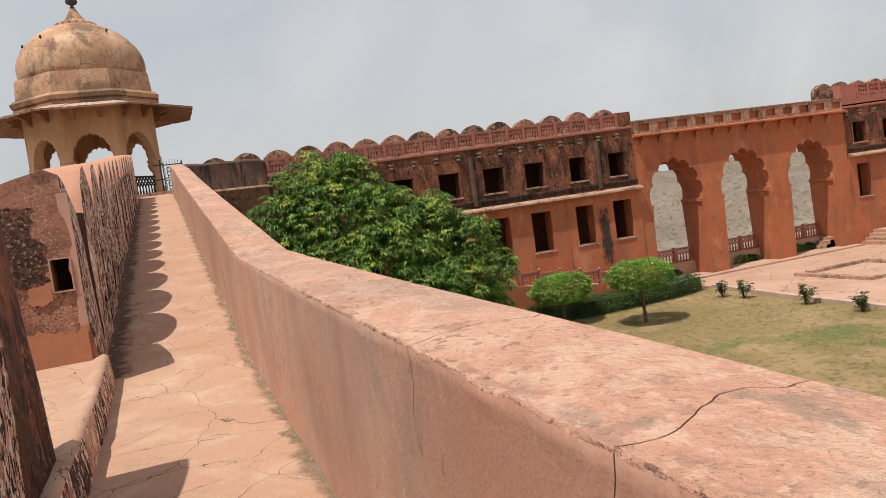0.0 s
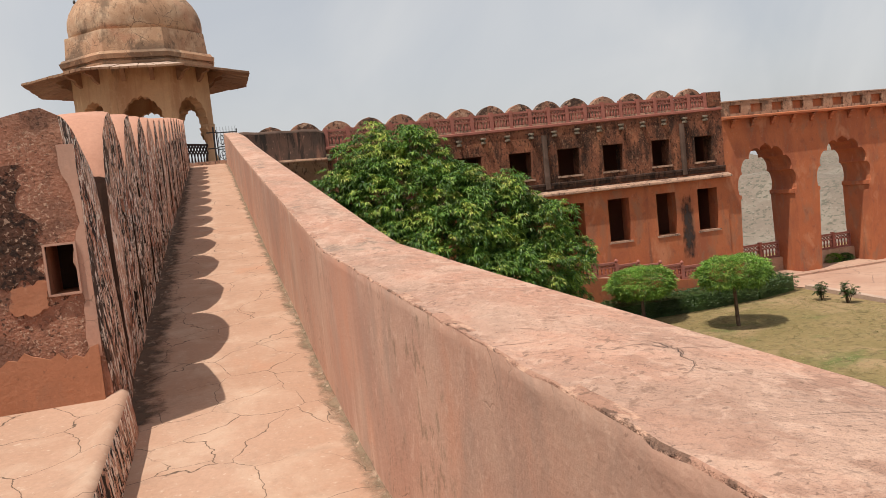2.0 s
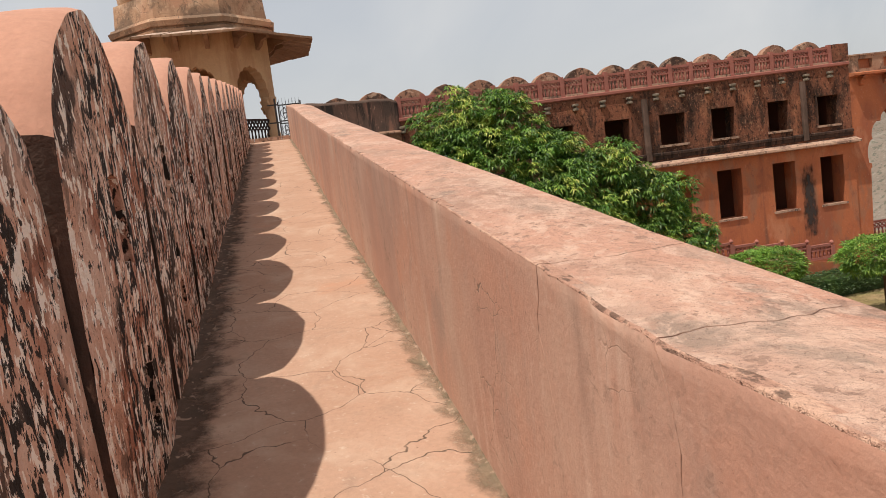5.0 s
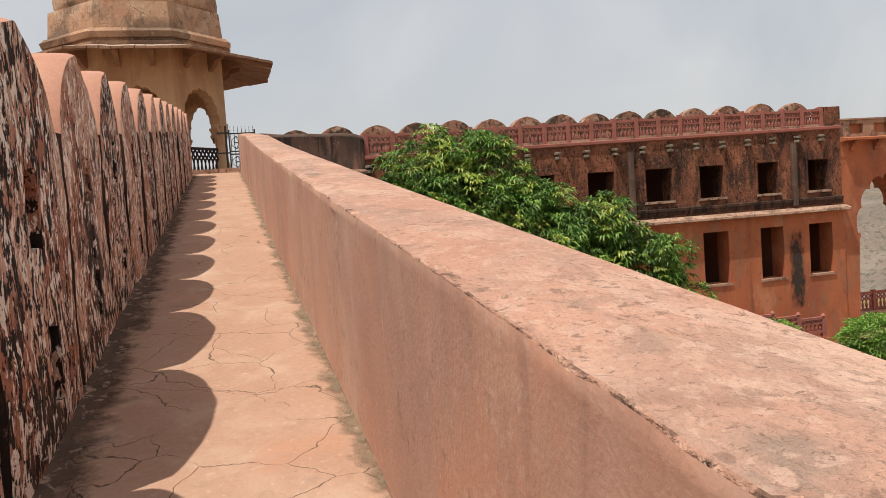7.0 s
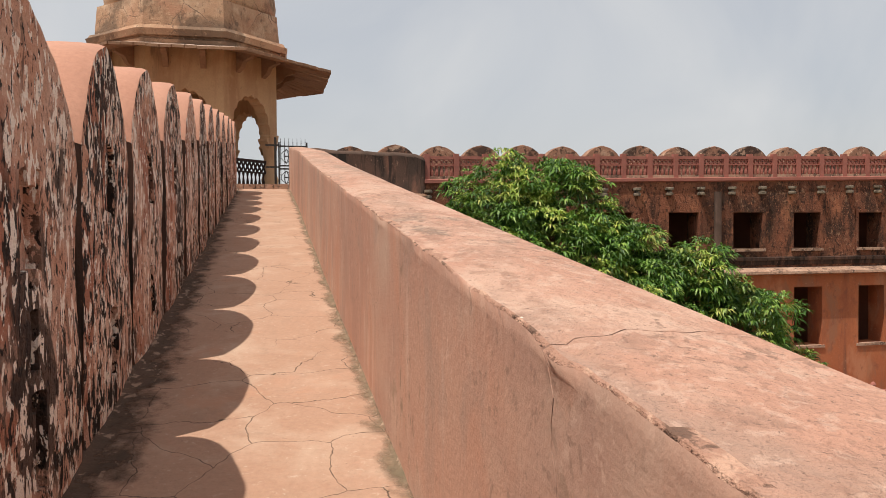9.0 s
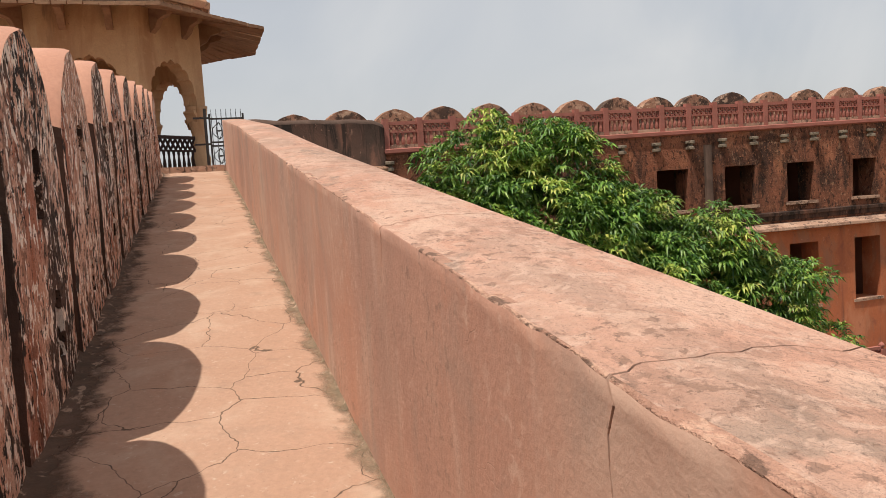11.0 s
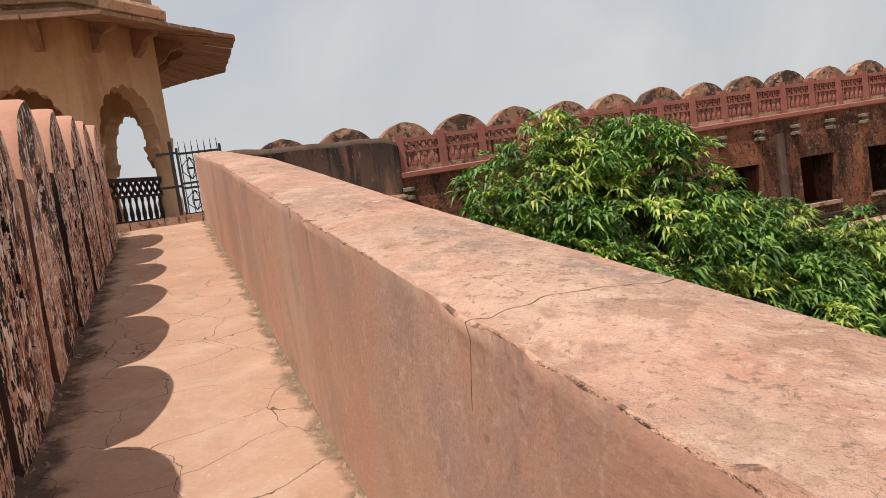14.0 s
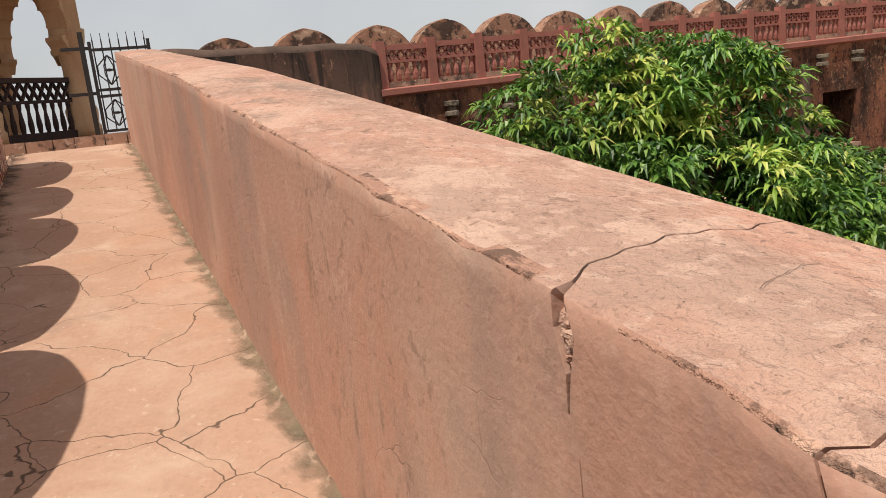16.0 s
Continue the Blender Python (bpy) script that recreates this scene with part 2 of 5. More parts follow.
TAN = mat("ochre_plaster", (0.70, 0.48, 0.285), (0.60, 0.39, 0.225), 0.9, 0.88, 0.3, 30, [
    ((0.42, 0.225, 0.12), 1.4, UP, 0.52, 0.66, 0.65), ((0.20, 0.13, 0.09), 2.0, UP, 0.60, 0.70, 0.7), ((0.66, 0.47, 0.28), 4.0, (1, 1, 1), 0.58, 0.68, 0.5), ((0.15, 0.10, 0.07), 14.0, (1, 1, 0.6), 0.66, 0.70, 0.6)])
MOTTLED = mat("mottled_arcade_parapet", (0.52, 0.33, 0.225), (0.42, 0.25, 0.17), 1.4, 0.93, 0.6, 25, [
    ((0.14, 0.095, 0.07), 1.8, (1, 1, 0.8), 0.52, 0.62, 0.75), ((0.58, 0.42, 0.31), 3.2, (1, 1, 1), 0.55, 0.64, 0.7), ((0.07, 0.05, 0.04), 9.0, (1, 1, 0.6), 0.56, 0.62, 0.75)], depth=0.02)
# Near-black puts the backlit, shaded look of the balustrade into its colour.
BALUSTER = mat("backlit_balustrade", (0.065, 0.042, 0.036), (0.045, 0.03, 0.027), 4.0, 0.85, 0.2, 40)
DOME = mat("weathered_dome_plaster", (0.58, 0.385, 0.25), (0.47, 0.285, 0.18), 0.8, 0.9, 0.5, 24, [
    ((0.68, 0.52, 0.37), 0.7, (1, 1, 1.2), 0.51, 0.62, 0.75), ((0.52, 0.275, 0.175), 0.7, (1, 1, 0.8), 0.53, 0.64, 0.7), ((0.17, 0.12, 0.085), 0.6, (1, 1, 1), 0.54, 0.62, 0.8), ((0.29, 0.17, 0.11), 2.6, (1, 1, 0.6), 0.54, 0.64, 0.5), ((0.09, 0.065, 0.05), 8.0, (1, 1, 0.6), 0.57, 0.64, 0.5), ((0.66, 0.48, 0.32), 11.0, (1, 1, 0.8), 0.59, 0.66, 0.5)],
    cracks=(0.7, 0.008, (0.20, 0.13, 0.09), 0.45), depth=0.03)
# Eave underside and brackets are coloured darker for their shade; its top paler.
EAVE_SHADED = mat("shaded_eave_stone", (0.40, 0.25, 0.155), (0.30, 0.175, 0.11), 1.2, 0.9, 0.5, 18, [((0.16, 0.09, 0.06), 2.2, (1, 1, 1), 0.55, 0.68, 0.6)], depth=0.02)
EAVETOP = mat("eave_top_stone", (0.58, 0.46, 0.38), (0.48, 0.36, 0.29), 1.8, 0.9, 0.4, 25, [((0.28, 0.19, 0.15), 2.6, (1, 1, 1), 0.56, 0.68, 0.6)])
SPOUT = mat("grey_bracket_stone", (0.30, 0.26, 0.20), (0.20, 0.165, 0.125), 3.0, 0.9, 0.5, 30, [((0.06, 0.045, 0.036), 8.0, (1, 1, 1), 0.52, 0.60, 0.8)])
STEEL = mat("dull_steel", (0.32, 0.32, 0.31), (0.25, 0.25, 0.245), 6, 0.4, 0.1, 60, spec=0.6)
IRON = mat("black_painted_iron", (0.022, 0.020, 0.020), (0.035, 0.028, 0.024), 8, 0.55, 0.1, 60, spec=0.4)
FINIAL = mat("dark_bronze_finial", (0.045, 0.04, 0.04), (0.07, 0.06, 0.055), 6, 0.5, 0.1, 60, spec=0.5)
PAVE = mat("court_paving", (0.55, 0.38, 0.29), (0.47, 0.30, 0.225), 0.5, 0.92, 0.3, 18, [((0.36, 0.24, 0.19), 1.5, (1, 1, 1), 0.56, 0.7, 0.5)], cracks=(1.4, 0.02, (0.25, 0.16, 0.12), 0.3))
LAWN = mat("dry_lawn", (0.31, 0.235, 0.115), (0.23, 0.19, 0.08), 0.25, 0.95, 0.8, 14, [
    ((0.37, 0.27, 0.155), 0.4, (1, 1, 1), 0.48, 0.60, 0.8), ((0.10, 0.15, 0.04), 0.20, (1, 1, 1), 0.54, 0.62, 0.8), ((0.13, 0.105, 0.05), 4.0, (1, 1, 1), 0.52, 0.62, 0.7), ((0.33, 0.28, 0.14), 11.0, (1, 1, 1), 0.55, 0.62, 0.6)], depth=0.05)
# Distance haze is mixed into these hill tones; there is no air volume.
HILL = mat("hazy_scrub_hill", (0.235, 0.20, 0.165), (0.185, 0.16, 0.135), 0.02, 0.98, 0.2, 0.5, [
    ((0.26, 0.24, 0.20), 0.05, (1, 1, 1), 0.5, 0.62, 0.6), ((0.10, 0.105, 0.08), 0.45, (1, 1, 1), 0.54, 0.58, 0.8), ((0.30, 0.28, 0.24), 0.8, (1, 1, 1), 0.58, 0.64, 0.6)], depth=0.5)
TRUNK = mat("bark", (0.16, 0.11, 0.08), (0.10, 0.07, 0.05), 5, 0.95, 0.6, 40)
# Red-brown plaster with the dimness of rooms and doorway worked into its colour.
DARKROOM = mat("dim_room_plaster", (0.24, 0.095, 0.062), (0.19, 0.075, 0.05), 1.0, 0.95, 0.2)
CHANNEL = mat("grey_channel_plaster", (0.185, 0.125, 0.10), (0.11, 0.075, 0.06), 2.0, 0.93, 0.4, 30, [((0.07, 0.05, 0.04), 3.0, UP, 0.52, 0.66, 0.7)])


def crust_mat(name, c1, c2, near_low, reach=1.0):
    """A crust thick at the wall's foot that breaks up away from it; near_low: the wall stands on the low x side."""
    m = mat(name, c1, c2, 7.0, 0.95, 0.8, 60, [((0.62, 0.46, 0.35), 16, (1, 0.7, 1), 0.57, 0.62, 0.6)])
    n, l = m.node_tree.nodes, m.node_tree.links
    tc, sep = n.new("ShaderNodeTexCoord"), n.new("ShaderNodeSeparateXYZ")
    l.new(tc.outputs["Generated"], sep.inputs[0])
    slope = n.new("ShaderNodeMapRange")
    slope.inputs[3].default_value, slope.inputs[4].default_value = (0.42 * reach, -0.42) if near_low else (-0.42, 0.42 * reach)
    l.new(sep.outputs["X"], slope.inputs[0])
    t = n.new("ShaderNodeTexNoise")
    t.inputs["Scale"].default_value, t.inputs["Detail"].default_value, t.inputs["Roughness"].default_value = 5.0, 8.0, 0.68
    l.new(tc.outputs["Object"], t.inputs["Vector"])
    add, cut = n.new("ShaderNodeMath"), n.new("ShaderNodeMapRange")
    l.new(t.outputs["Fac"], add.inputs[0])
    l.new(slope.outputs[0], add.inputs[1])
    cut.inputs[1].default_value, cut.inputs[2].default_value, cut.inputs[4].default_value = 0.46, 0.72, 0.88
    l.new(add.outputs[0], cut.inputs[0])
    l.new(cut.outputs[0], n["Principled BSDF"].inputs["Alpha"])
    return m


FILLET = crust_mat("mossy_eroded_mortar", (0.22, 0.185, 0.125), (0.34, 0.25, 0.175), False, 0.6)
DARK_CRUST = crust_mat("dark_foot_crust", (0.17, 0.115, 0.085), (0.10, 0.07, 0.052), True)


def leaf_mat(name, dark, light, young):
    m = bpy.data.materials.new(name)
    m.use_nodes = True
    n, l = m.node_tree.nodes, m.node_tree.links
    b = n["Principled BSDF"]
    g = n.new("ShaderNodeNewGeometry")
    r = n.new("ShaderNodeValToRGB")
    r.color_ramp.elements[0].color = (*dark, 1)
    r.color_ramp.elements[1].color = (*young, 1)
    e = r.color_ramp.elements.new(0.62)
    e.color = (*light, 1)
    l.new(g.outputs["Random Per Island"], r.inputs[0])
    t = n.new("ShaderNodeTexNoise")
    t.inputs["Scale"].default_value = 1.1
    l.new(g.outputs["Position"], t.inputs["Vector"])
    mx = n.new("ShaderNodeMix")
    mx.data_type, mx.blend_type = "RGBA", "MULTIPLY"
    mx.inputs[0].default_value = 0.6
    l.new(r.outputs[0], mx.inputs[6])
    spread = n.new("ShaderNodeMapRange")
    spread.inputs[1].default_value, spread.inputs[2].default_value, spread.inputs[3].default_value, spread.inputs[4].default_value = 0.34, 0.64, 0.25, 1.0
    l.new(t.outputs["Fac"], spread.inputs[0])
    l.new(spread.outputs[0], mx.inputs[7])
    gn = n.new("ShaderNodeGamma")
    gn.inputs[1].default_value = 0.9
    l.new(mx.outputs[2], gn.inputs[0])
    l.new(gn.outputs[0], b.inputs["Base Color"])
    b.inputs["Roughness"].default_value = 0.42
    b.inputs["Specular IOR Level"].default_value = 0.35
    tr = n.new("ShaderNodeBsdfTranslucent")
    l.new(gn.outputs[0], tr.inputs[0])
    ms = n.new("ShaderNodeMixShader")
    ms.inputs[0].default_value = 0.22
    l.new(b.outputs[0], ms.inputs[1])
    l.new(tr.outputs[0], ms.inputs[2])
    l.new(ms.outputs[0], n["Material Output"].inputs[0])
    return m


MANGO = leaf_mat("mango_leaf", (0.012, 0.05, 0.008), (0.11, 0.25, 0.028), (0.26, 0.40, 0.06))
YOUNG = leaf_mat("young_mango_leaf", (0.12, 0.24, 0.025), (0.34, 0.46, 0.06), (0.60, 0.58, 0.13))
BRIGHT = leaf_mat("bright_topiary_leaf", (0.06, 0.17, 0.02), (0.17, 0.34, 0.035), (0.34, 0.50, 0.07))
HEDGE = leaf_mat("hedge_leaf", (0.018, 0.045, 0.011), (0.045, 0.09, 0.02), (0.09, 0.15, 0.03))
GRASS = leaf_mat("grass_blade", (0.14, 0.13, 0.04), (0.26, 0.22, 0.08), (0.36, 0.29, 0.13))


# ---- mesh helpers ----
def part(name, bm, material, parent=None, label="", smooth=False):
    me = bpy.data.meshes.new(name)
    bm.normal_update()
    bm.to_mesh(me)
    bm.free()
    for m in (material if isinstance(material, (list, tuple)) else [material]):
        me.materials.append(m)
    if smooth:
        for p in me.polygons:
            p.use_smooth = True
    ob = new(name, me)
    ob.parent = parent
    if label:
        ob["label"] = label
    return ob


def sharing(name, ob, parent, m=None):
    o = new(name, ob.data)
    o.parent = parent
    if m is not None:
        o.matrix_basis = m
    return o


def empty(name, label, category, at=(0, 0, 0), kind="", group=""):
    o = new(name)
    o.location = at
    return tagged(o, label, category, group, kind)


def B():
    return bmesh.new()


def box(bm, x0, y0, z0, x1, y1, z1, taper=0.0):
    vs = [bm.verts.new(p) for p in ((x0, y0, z0), (x1, y0, z0), (x1, y1, z0), (x0, y1, z0), (x0 + taper, y0 + taper, z1), (x1 - taper, y0 + taper, z1), (x1 - taper, y1 - taper, z1), (x0 + taper, y1 - taper, z1))]
    for f in ((3, 2, 1, 0), (4, 5, 6, 7), (0, 1, 5, 4), (1, 2, 6, 5), (2, 3, 7, 6), (3, 0, 4, 7)):
        bm.faces.new([vs[i] for i in f])
    return vs


def bevelled(bm, width, segments=2):
    bmesh.ops.bevel(bm, geom=[e for e in bm.edges if len(e.link_faces) == 2 and e.calc_face_angle(0) > 0.6], offset=width, segments=segments, profile=0.6, affect="EDGES")
    return bm


def slab(bm, outline, put, a, b):
    """A solid from a closed outline of (u, v); put(u, v, d) gives the place, d from a to b."""
    lo = [bm.verts.new(put(u, v, a)) for u, v in outline]
    hi = [bm.verts.new(put(u, v, b)) for u, v in outline]
    bm.faces.new(lo[::-1])
    bm.faces.new(hi)
    k = len(outline)
    for i in range(k):
        bm.faces.new((lo[i], lo[(i + 1) % k], hi[(i + 1) % k], hi[i]))
    bmesh.ops.recalc_face_normals(bm, faces=bm.faces)
    return bm


def lathe(bm, profile, steps, at=(0, 0, 0), turn=0.0):
    """Rings of (radius, z) about a standing axis."""
    rings = []
    for r, z in profile:
        rings.append([bm.verts.new((at[0] + r * math.cos(turn + 2 * math.pi * i / steps), at[1] + r * math.sin(turn + 2 * math.pi * i / steps), at[2] + z)) for i in range(steps)])
    for p, q in zip(rings, rings[1:]):
        for i in range(steps):
            bm.faces.new((p[i], p[(i + 1) % steps], q[(i + 1) % steps], q[i]))
    bm.faces.new(rings[0][::-1])
    bm.faces.new(rings[-1])
    return bm


def holed(bm, x0, x1, z0, z1, y0, y1, holes):
    """A wall along x with rectangular openings (x0, x1, z0, z1), cut in blocks."""
    xs = sorted({x0, x1, *[h[0] for h in holes], *[h[1] for h in holes]})
    zs = sorted({z0, z1, *[h[2] for h in holes], *[h[3] for h in holes]})
    vs = {}

    def vert(x, y, z):
        key = (round(x, 4), y, round(z, 4))
        if key not in vs:
            vs[key] = bm.verts.new((x, y, z))
        return vs[key]

    def solid(i, j):
        if not (0 <= i < len(xs) - 1 and 0 <= j < len(zs) - 1):
            return False
        cx, cz = (xs[i] + xs[i + 1]) / 2, (zs[j] + zs[j + 1]) / 2
        return not any(h[0] < cx < h[1] and h[2] < cz < h[3] for h in holes)

    for i in range(len(xs) - 1):
        for j in range(len(zs) - 1):
            if not solid(i, j):
                continue
            a, b, c, d = xs[i], xs[i + 1], zs[j], zs[j + 1]
            bm.faces.new([vert(a, y0, c), vert(b, y0, c), vert(b, y0, d), vert(a, y0, d)])
            bm.faces.new([vert(a, y1, d), vert(b, y1, d), vert(b, y1, c), vert(a, y1, c)])
            if not solid(i - 1, j):
                bm.faces.new([vert(a, y1, c), vert(a, y0, c), vert(a, y0, d), vert(a, y1, d)])
            if not solid(i + 1, j):
                bm.faces.new([vert(b, y0, c), vert(b, y1, c), vert(b, y1, d), vert(b, y0, d)])
            if not solid(i, j - 1):
                bm.faces.new([vert(a, y1, c), vert(b, y1, c), vert(b, y0, c), vert(a, y0, c)])
            if not solid(i, j + 1):
                bm.faces.new([vert(a, y0, d), vert(b, y0, d), vert(b, y1, d), vert(a, y1, d)])
    return bm


def cusped(xl, xr, spring, apex, lobes=9, bite=0.09):
    """The line of a many-lobed arch from the left springing to the right, as (x, z)."""
    cx, hw, h = (xl + xr) / 2, (xr - xl) / 2, apex - spring
    pts = []
    for i in range(lobes * 8 + 1):
        a = math.pi - math.pi * i / (lobes * 8)
        s = abs(math.sin(lobes * math.pi * i / (lobes * 8)))
        k = 1 - bite * (1 - s ** 0.55)
        rise = abs(math.sin(a)) ** 0.82
        pts.append((cx + hw * k * math.cos(a), spring + h * k * rise + (0.025 * h if i == lobes * 4 else 0)))
    return pts


def arched_wall(bm, x0, x1, z0, z1, xl, xr, spring, apex, put, d0, d1, lobes=9, bite=0.09):
    line = [(x0, z0), (xl, z0)] + cusped(xl, xr, spring, apex, lobes, bite) + [(xr, z0), (x1, z0), (x1, z1), (x0, z1)]
    return slab(bm, line, put, d0, d1)


def rnd(p, s=1.0):
    return noise.noise(Vector(p) * s)


# ---- the rampart walk ----
KY = [-14, 0, 3, 6, 7, 8, 12, 16, 20, 24, 29.4, 40]
KZ = [-0.40, 0, 0.076, 0.16, 0.225, 0.325, 0.844, 1.369, 1.909, 2.492, 3.15, 3.15]
GROUND = -4.0
XR, XO, XL = 0.52, 0.97, -0.75
PARAPET_END, WALK_END = 29.39, 29.45


def fz(y):
    return float(np.interp(y, KY, KZ))


def floor_z(x, y):
    return fz(y) + 0.008 * rnd((x, y, 0), 1.3) + 0.003 * rnd((x, y, 4), 6) - 0.012 * max(0, 1 - abs(x - XR) / 0.12)


def walk_floor():
    bm = B()
    xs = np.linspace(XL - 0.12, XR + 0.06, 17)
    ys = np.arange(-12, WALK_END + 0.01, 0.12)
    grid = [[bm.verts.new((x, y, floor_z(x, y))) for x in xs] for y in ys]
    for p, q in zip(grid, grid[1:]):
        for i in range(len(xs) - 1):
            bm.faces.new((p[i], p[i + 1], q[i + 1], q[i]))
    return tagged(part("floor", bm, FLOOR, smooth=True), "cracked pale pink lime floor of the sloping rampart walk", "floor", kind="structure")


walk_floor()


def rampart_mass():
    bm = B()
    ys = [-12, 0, 6, 7, 8, 16, 24, 29.45]
    lo = [[bm.verts.new((x, y, -9)) for x in (-1.9, XO - 0.01)] for y in ys]
    hi = [[bm.verts.new((x, y, fz(y) - 0.08)) for x in (-1.9, XO - 0.01)] for y in ys]
    for i in range(len(ys) - 1):
        bm.faces.new((hi[i][0], hi[i][1], hi[i + 1][1], hi[i + 1][0]))
        bm.faces.new((lo[i][1], hi[i][1], hi[i + 1][1], lo[i + 1][1])[::-1])
        bm.faces.new((lo[i][0], hi[i][0], hi[i + 1][0], lo[i + 1][0]))
    bm.faces.new((lo[0][0], lo[0][1], hi[0][1], hi[0][0]))
    bm.faces.new((lo[-1][0], hi[-1][0], hi[-1][1], lo[-1][1]))
    bmesh.ops.recalc_face_normals(bm, faces=bm.faces)
    tagged(part("wall_rampart", bm, PEEL), "tall red rampart wall carrying the walk", "wall", kind="structure")


rampart_mass()

# parapet: stretches of plaster parted by jagged cracks
CRACKS = [-12, -8.5, -5.2, -2.4, 0.98, 2.0, 3.06, 7.09, 7.75, 11.06, 12.14, 14.47, 15.95, 16.98, 18.5, 20.19, 20.55, 24.6, PARAPET_END]


def wander(k, s):
    return 0.10 * rnd((k * 3.7, s * 1.7, 1.0), 1.0) + 0.05 * rnd((k * 5.1, s * 6.0, 2.0), 1.0) + 0.02 * rnd((k * 2.1, s * 19.0, 4.0), 1.0)


def jag(k, s):
    """How far a crack strays from its place on the inner edge, after s metres of the profile."""
    return wander(k, s) - wander(k, 1.05)


def kink(y):
    """The top bends more sharply than the floor where the slope begins."""
    return float(np.interp(y, [5.2, 6.1, 7.0, 8.1], [0.0, 0.006, -0.026, 0.0]))


def parapet():
    top = empty("parapet", "low pink plastered parapet with cracks along the walk", "parapet", (0.75, 8, 0), "structure")
    r = 0.007
    prof = [(XR - 0.005, -0.06), (XR, 0.0)] + [(XR, 0.95 * i / 18) for i in range(1, 19)]
    prof += [(XR, 1.0 - r), (XR + 0.3 * r, 1.0 - 0.3 * r), (XR + r, 1.0)]
    first_top = len(prof) - 2
    prof += [(XR + r + 0.03 + (XO - XR - 2 * r - 0.06) * i / 24, 1.0 + 0.012 * math.sin(math.pi * i / 24)) for i in range(25)]
    prof += [(XO - r, 1.0), (XO - 0.3 * r, 1.0 - 0.3 * r), (XO, 1.0 - r), (XO, 0.7), (XO, 0.3), (XO, -0.06)]
    last_top = len(prof) - 6
    run = [0.0]
    for a, b in zip(prof, prof[1:]):
        run.append(run[-1] + math.hypot(b[0] - a[0], b[1] - a[1]))
    for k, (a, b) in enumerate(zip(CRACKS, CRACKS[1:])):
        bm = B()
        gap = 0.0011
        steps = max(3, int((b - a) / 0.045))
        rows = []
        for i in range(steps + 1):
            u = i / steps
            row = []
            for s, (x, h) in zip(run, prof):
                ya = a + (jag(k, s) + gap if k else 0)
                yb = b + (jag(k + 1, s) - gap if b < PARAPET_END else 0)
                y = ya + (yb - ya) * u
                near = abs(h - 1) < 0.011
                chip = -0.018 * max(0, rnd((y * 3.1, 3, 0), 1.0) - 0.12) - 0.010 * max(0, rnd((y * 7, 7, 0), 1.0) - 0.1) - 0.006 * max(0, rnd((y * 19, 7, 0), 1.0) - 0.1) if near and x < XR + 0.04 else 0
                width = 1.0 + 4.0 * max(0.0, rnd((k * 3.3, s * 2.5, 8.0), 1.0)) * (1.0 if h > 0.9 else 0.35)
                shut = min(1.0, max(0.0, (h - 0.45) / 0.45)) if x < XR + 0.004 else 1.0
                wide = 0.020 * math.exp(-((s - 1.02) / 0.045) ** 2) * max(0.0, 1 - 0.09 * steps * min(u, 1 - u)) if (a if u < 0.5 else b) == 20.55 else 0.0
                y += wide * (1 if u < 0.5 else -1)
                y += (gap * width * shut - gap * (1 - shut)) * (1 - 2 * u) if 0 < k and b < PARAPET_END else 0
                wav = 0.004 * rnd((y * 0.7, h * 1.3, x), 1.0) + 0.0012 * rnd((y * 5, h * 5, x * 5), 1.0)
                side = -1 if x <= XR + 1e-6 else (1 if x >= XO - 1e-6 else 0)
                row.append(bm.verts.new((x - (wav - chip) * (1 if side < 0 else -1 if side > 0 else 0), y, fz(y) + h * (1 + kink(y)) + (wav if side == 0 else 0) + chip)))
            rows.append(row)
        for p, q in zip(rows, rows[1:]):
            for i in range(len(prof) - 1):
                f = bm.faces.new((p[i], q[i], q[i + 1], p[i + 1]))
                f.material_index = 1 if first_top <= i <= last_top else 0
                if first_top - 1 <= i <= first_top + (1 if rnd((p[i].co.y * 2.3, 4, 1), 1.0) > 0.15 else 0) and rnd((p[i].co.y * 1.3, 9, 2), 1.0) > -0.22:
                    f.material_index = 2
                f.smooth = True
        for p, q in zip(rows, rows[1:]):
            for i in (first_top, first_top + 1, last_top, last_top - 1):
                bm.edges.get((p[i], q[i])).smooth = False
        for row, flip in ((rows[0], False), (rows[-1], True)):
            y_mid = sum(v.co.y for v in row) / len(row)
            inner = [bm.verts.new((min(max(v.co.x, XR + 0.06), XO - 0.06), v.co.y, min(v.co.z, fz(y_mid) + 0.94))) for v in row]
            for i in range(len(row) - 1):
                f = bm.faces.new((row[i], row[i + 1], inner[i + 1], inner[i]))
                f.material_index = 0
                bm.edges.get((row[i], row[i + 1])).smooth = False
        bmesh.ops.recalc_face_normals(bm, faces=bm.faces)
        seg = part("parapet_stretch", bm, [PLASTER, CAP, BROKEN], None)
        seg.parent, seg.matrix_parent_inverse = top, Matrix.Translation(top.location).inverted()
    bm = B()
    ys = np.arange(-12, PARAPET_END - 0.05, 1.0)
    for a, b in zip(ys, ys[1:]):
        vs = [bm.verts.new((x, y, fz(y) + h)) for y in (a, b) for x, h in ((XR + 0.03, 0), (XO - 0.03, 0), (XO - 0.03, 0.965), (XR + 0.03, 0.965))]
        for i in range(4):
            bm.faces.new((vs[i], vs[(i + 1) % 4], vs[4 + (i + 1) % 4], vs[4 + i]))
    rng = random.Random(4)
    for i in range(7):
        st = B()
        bmesh.ops.create_icosphere(st, subdivisions=1, radius=rng.uniform(0.012, 0.024))
        for v in st.verts:
            v.co *= 1 + 0.35 * rnd(v.co * 60 + Vector((i, 0, 0)))
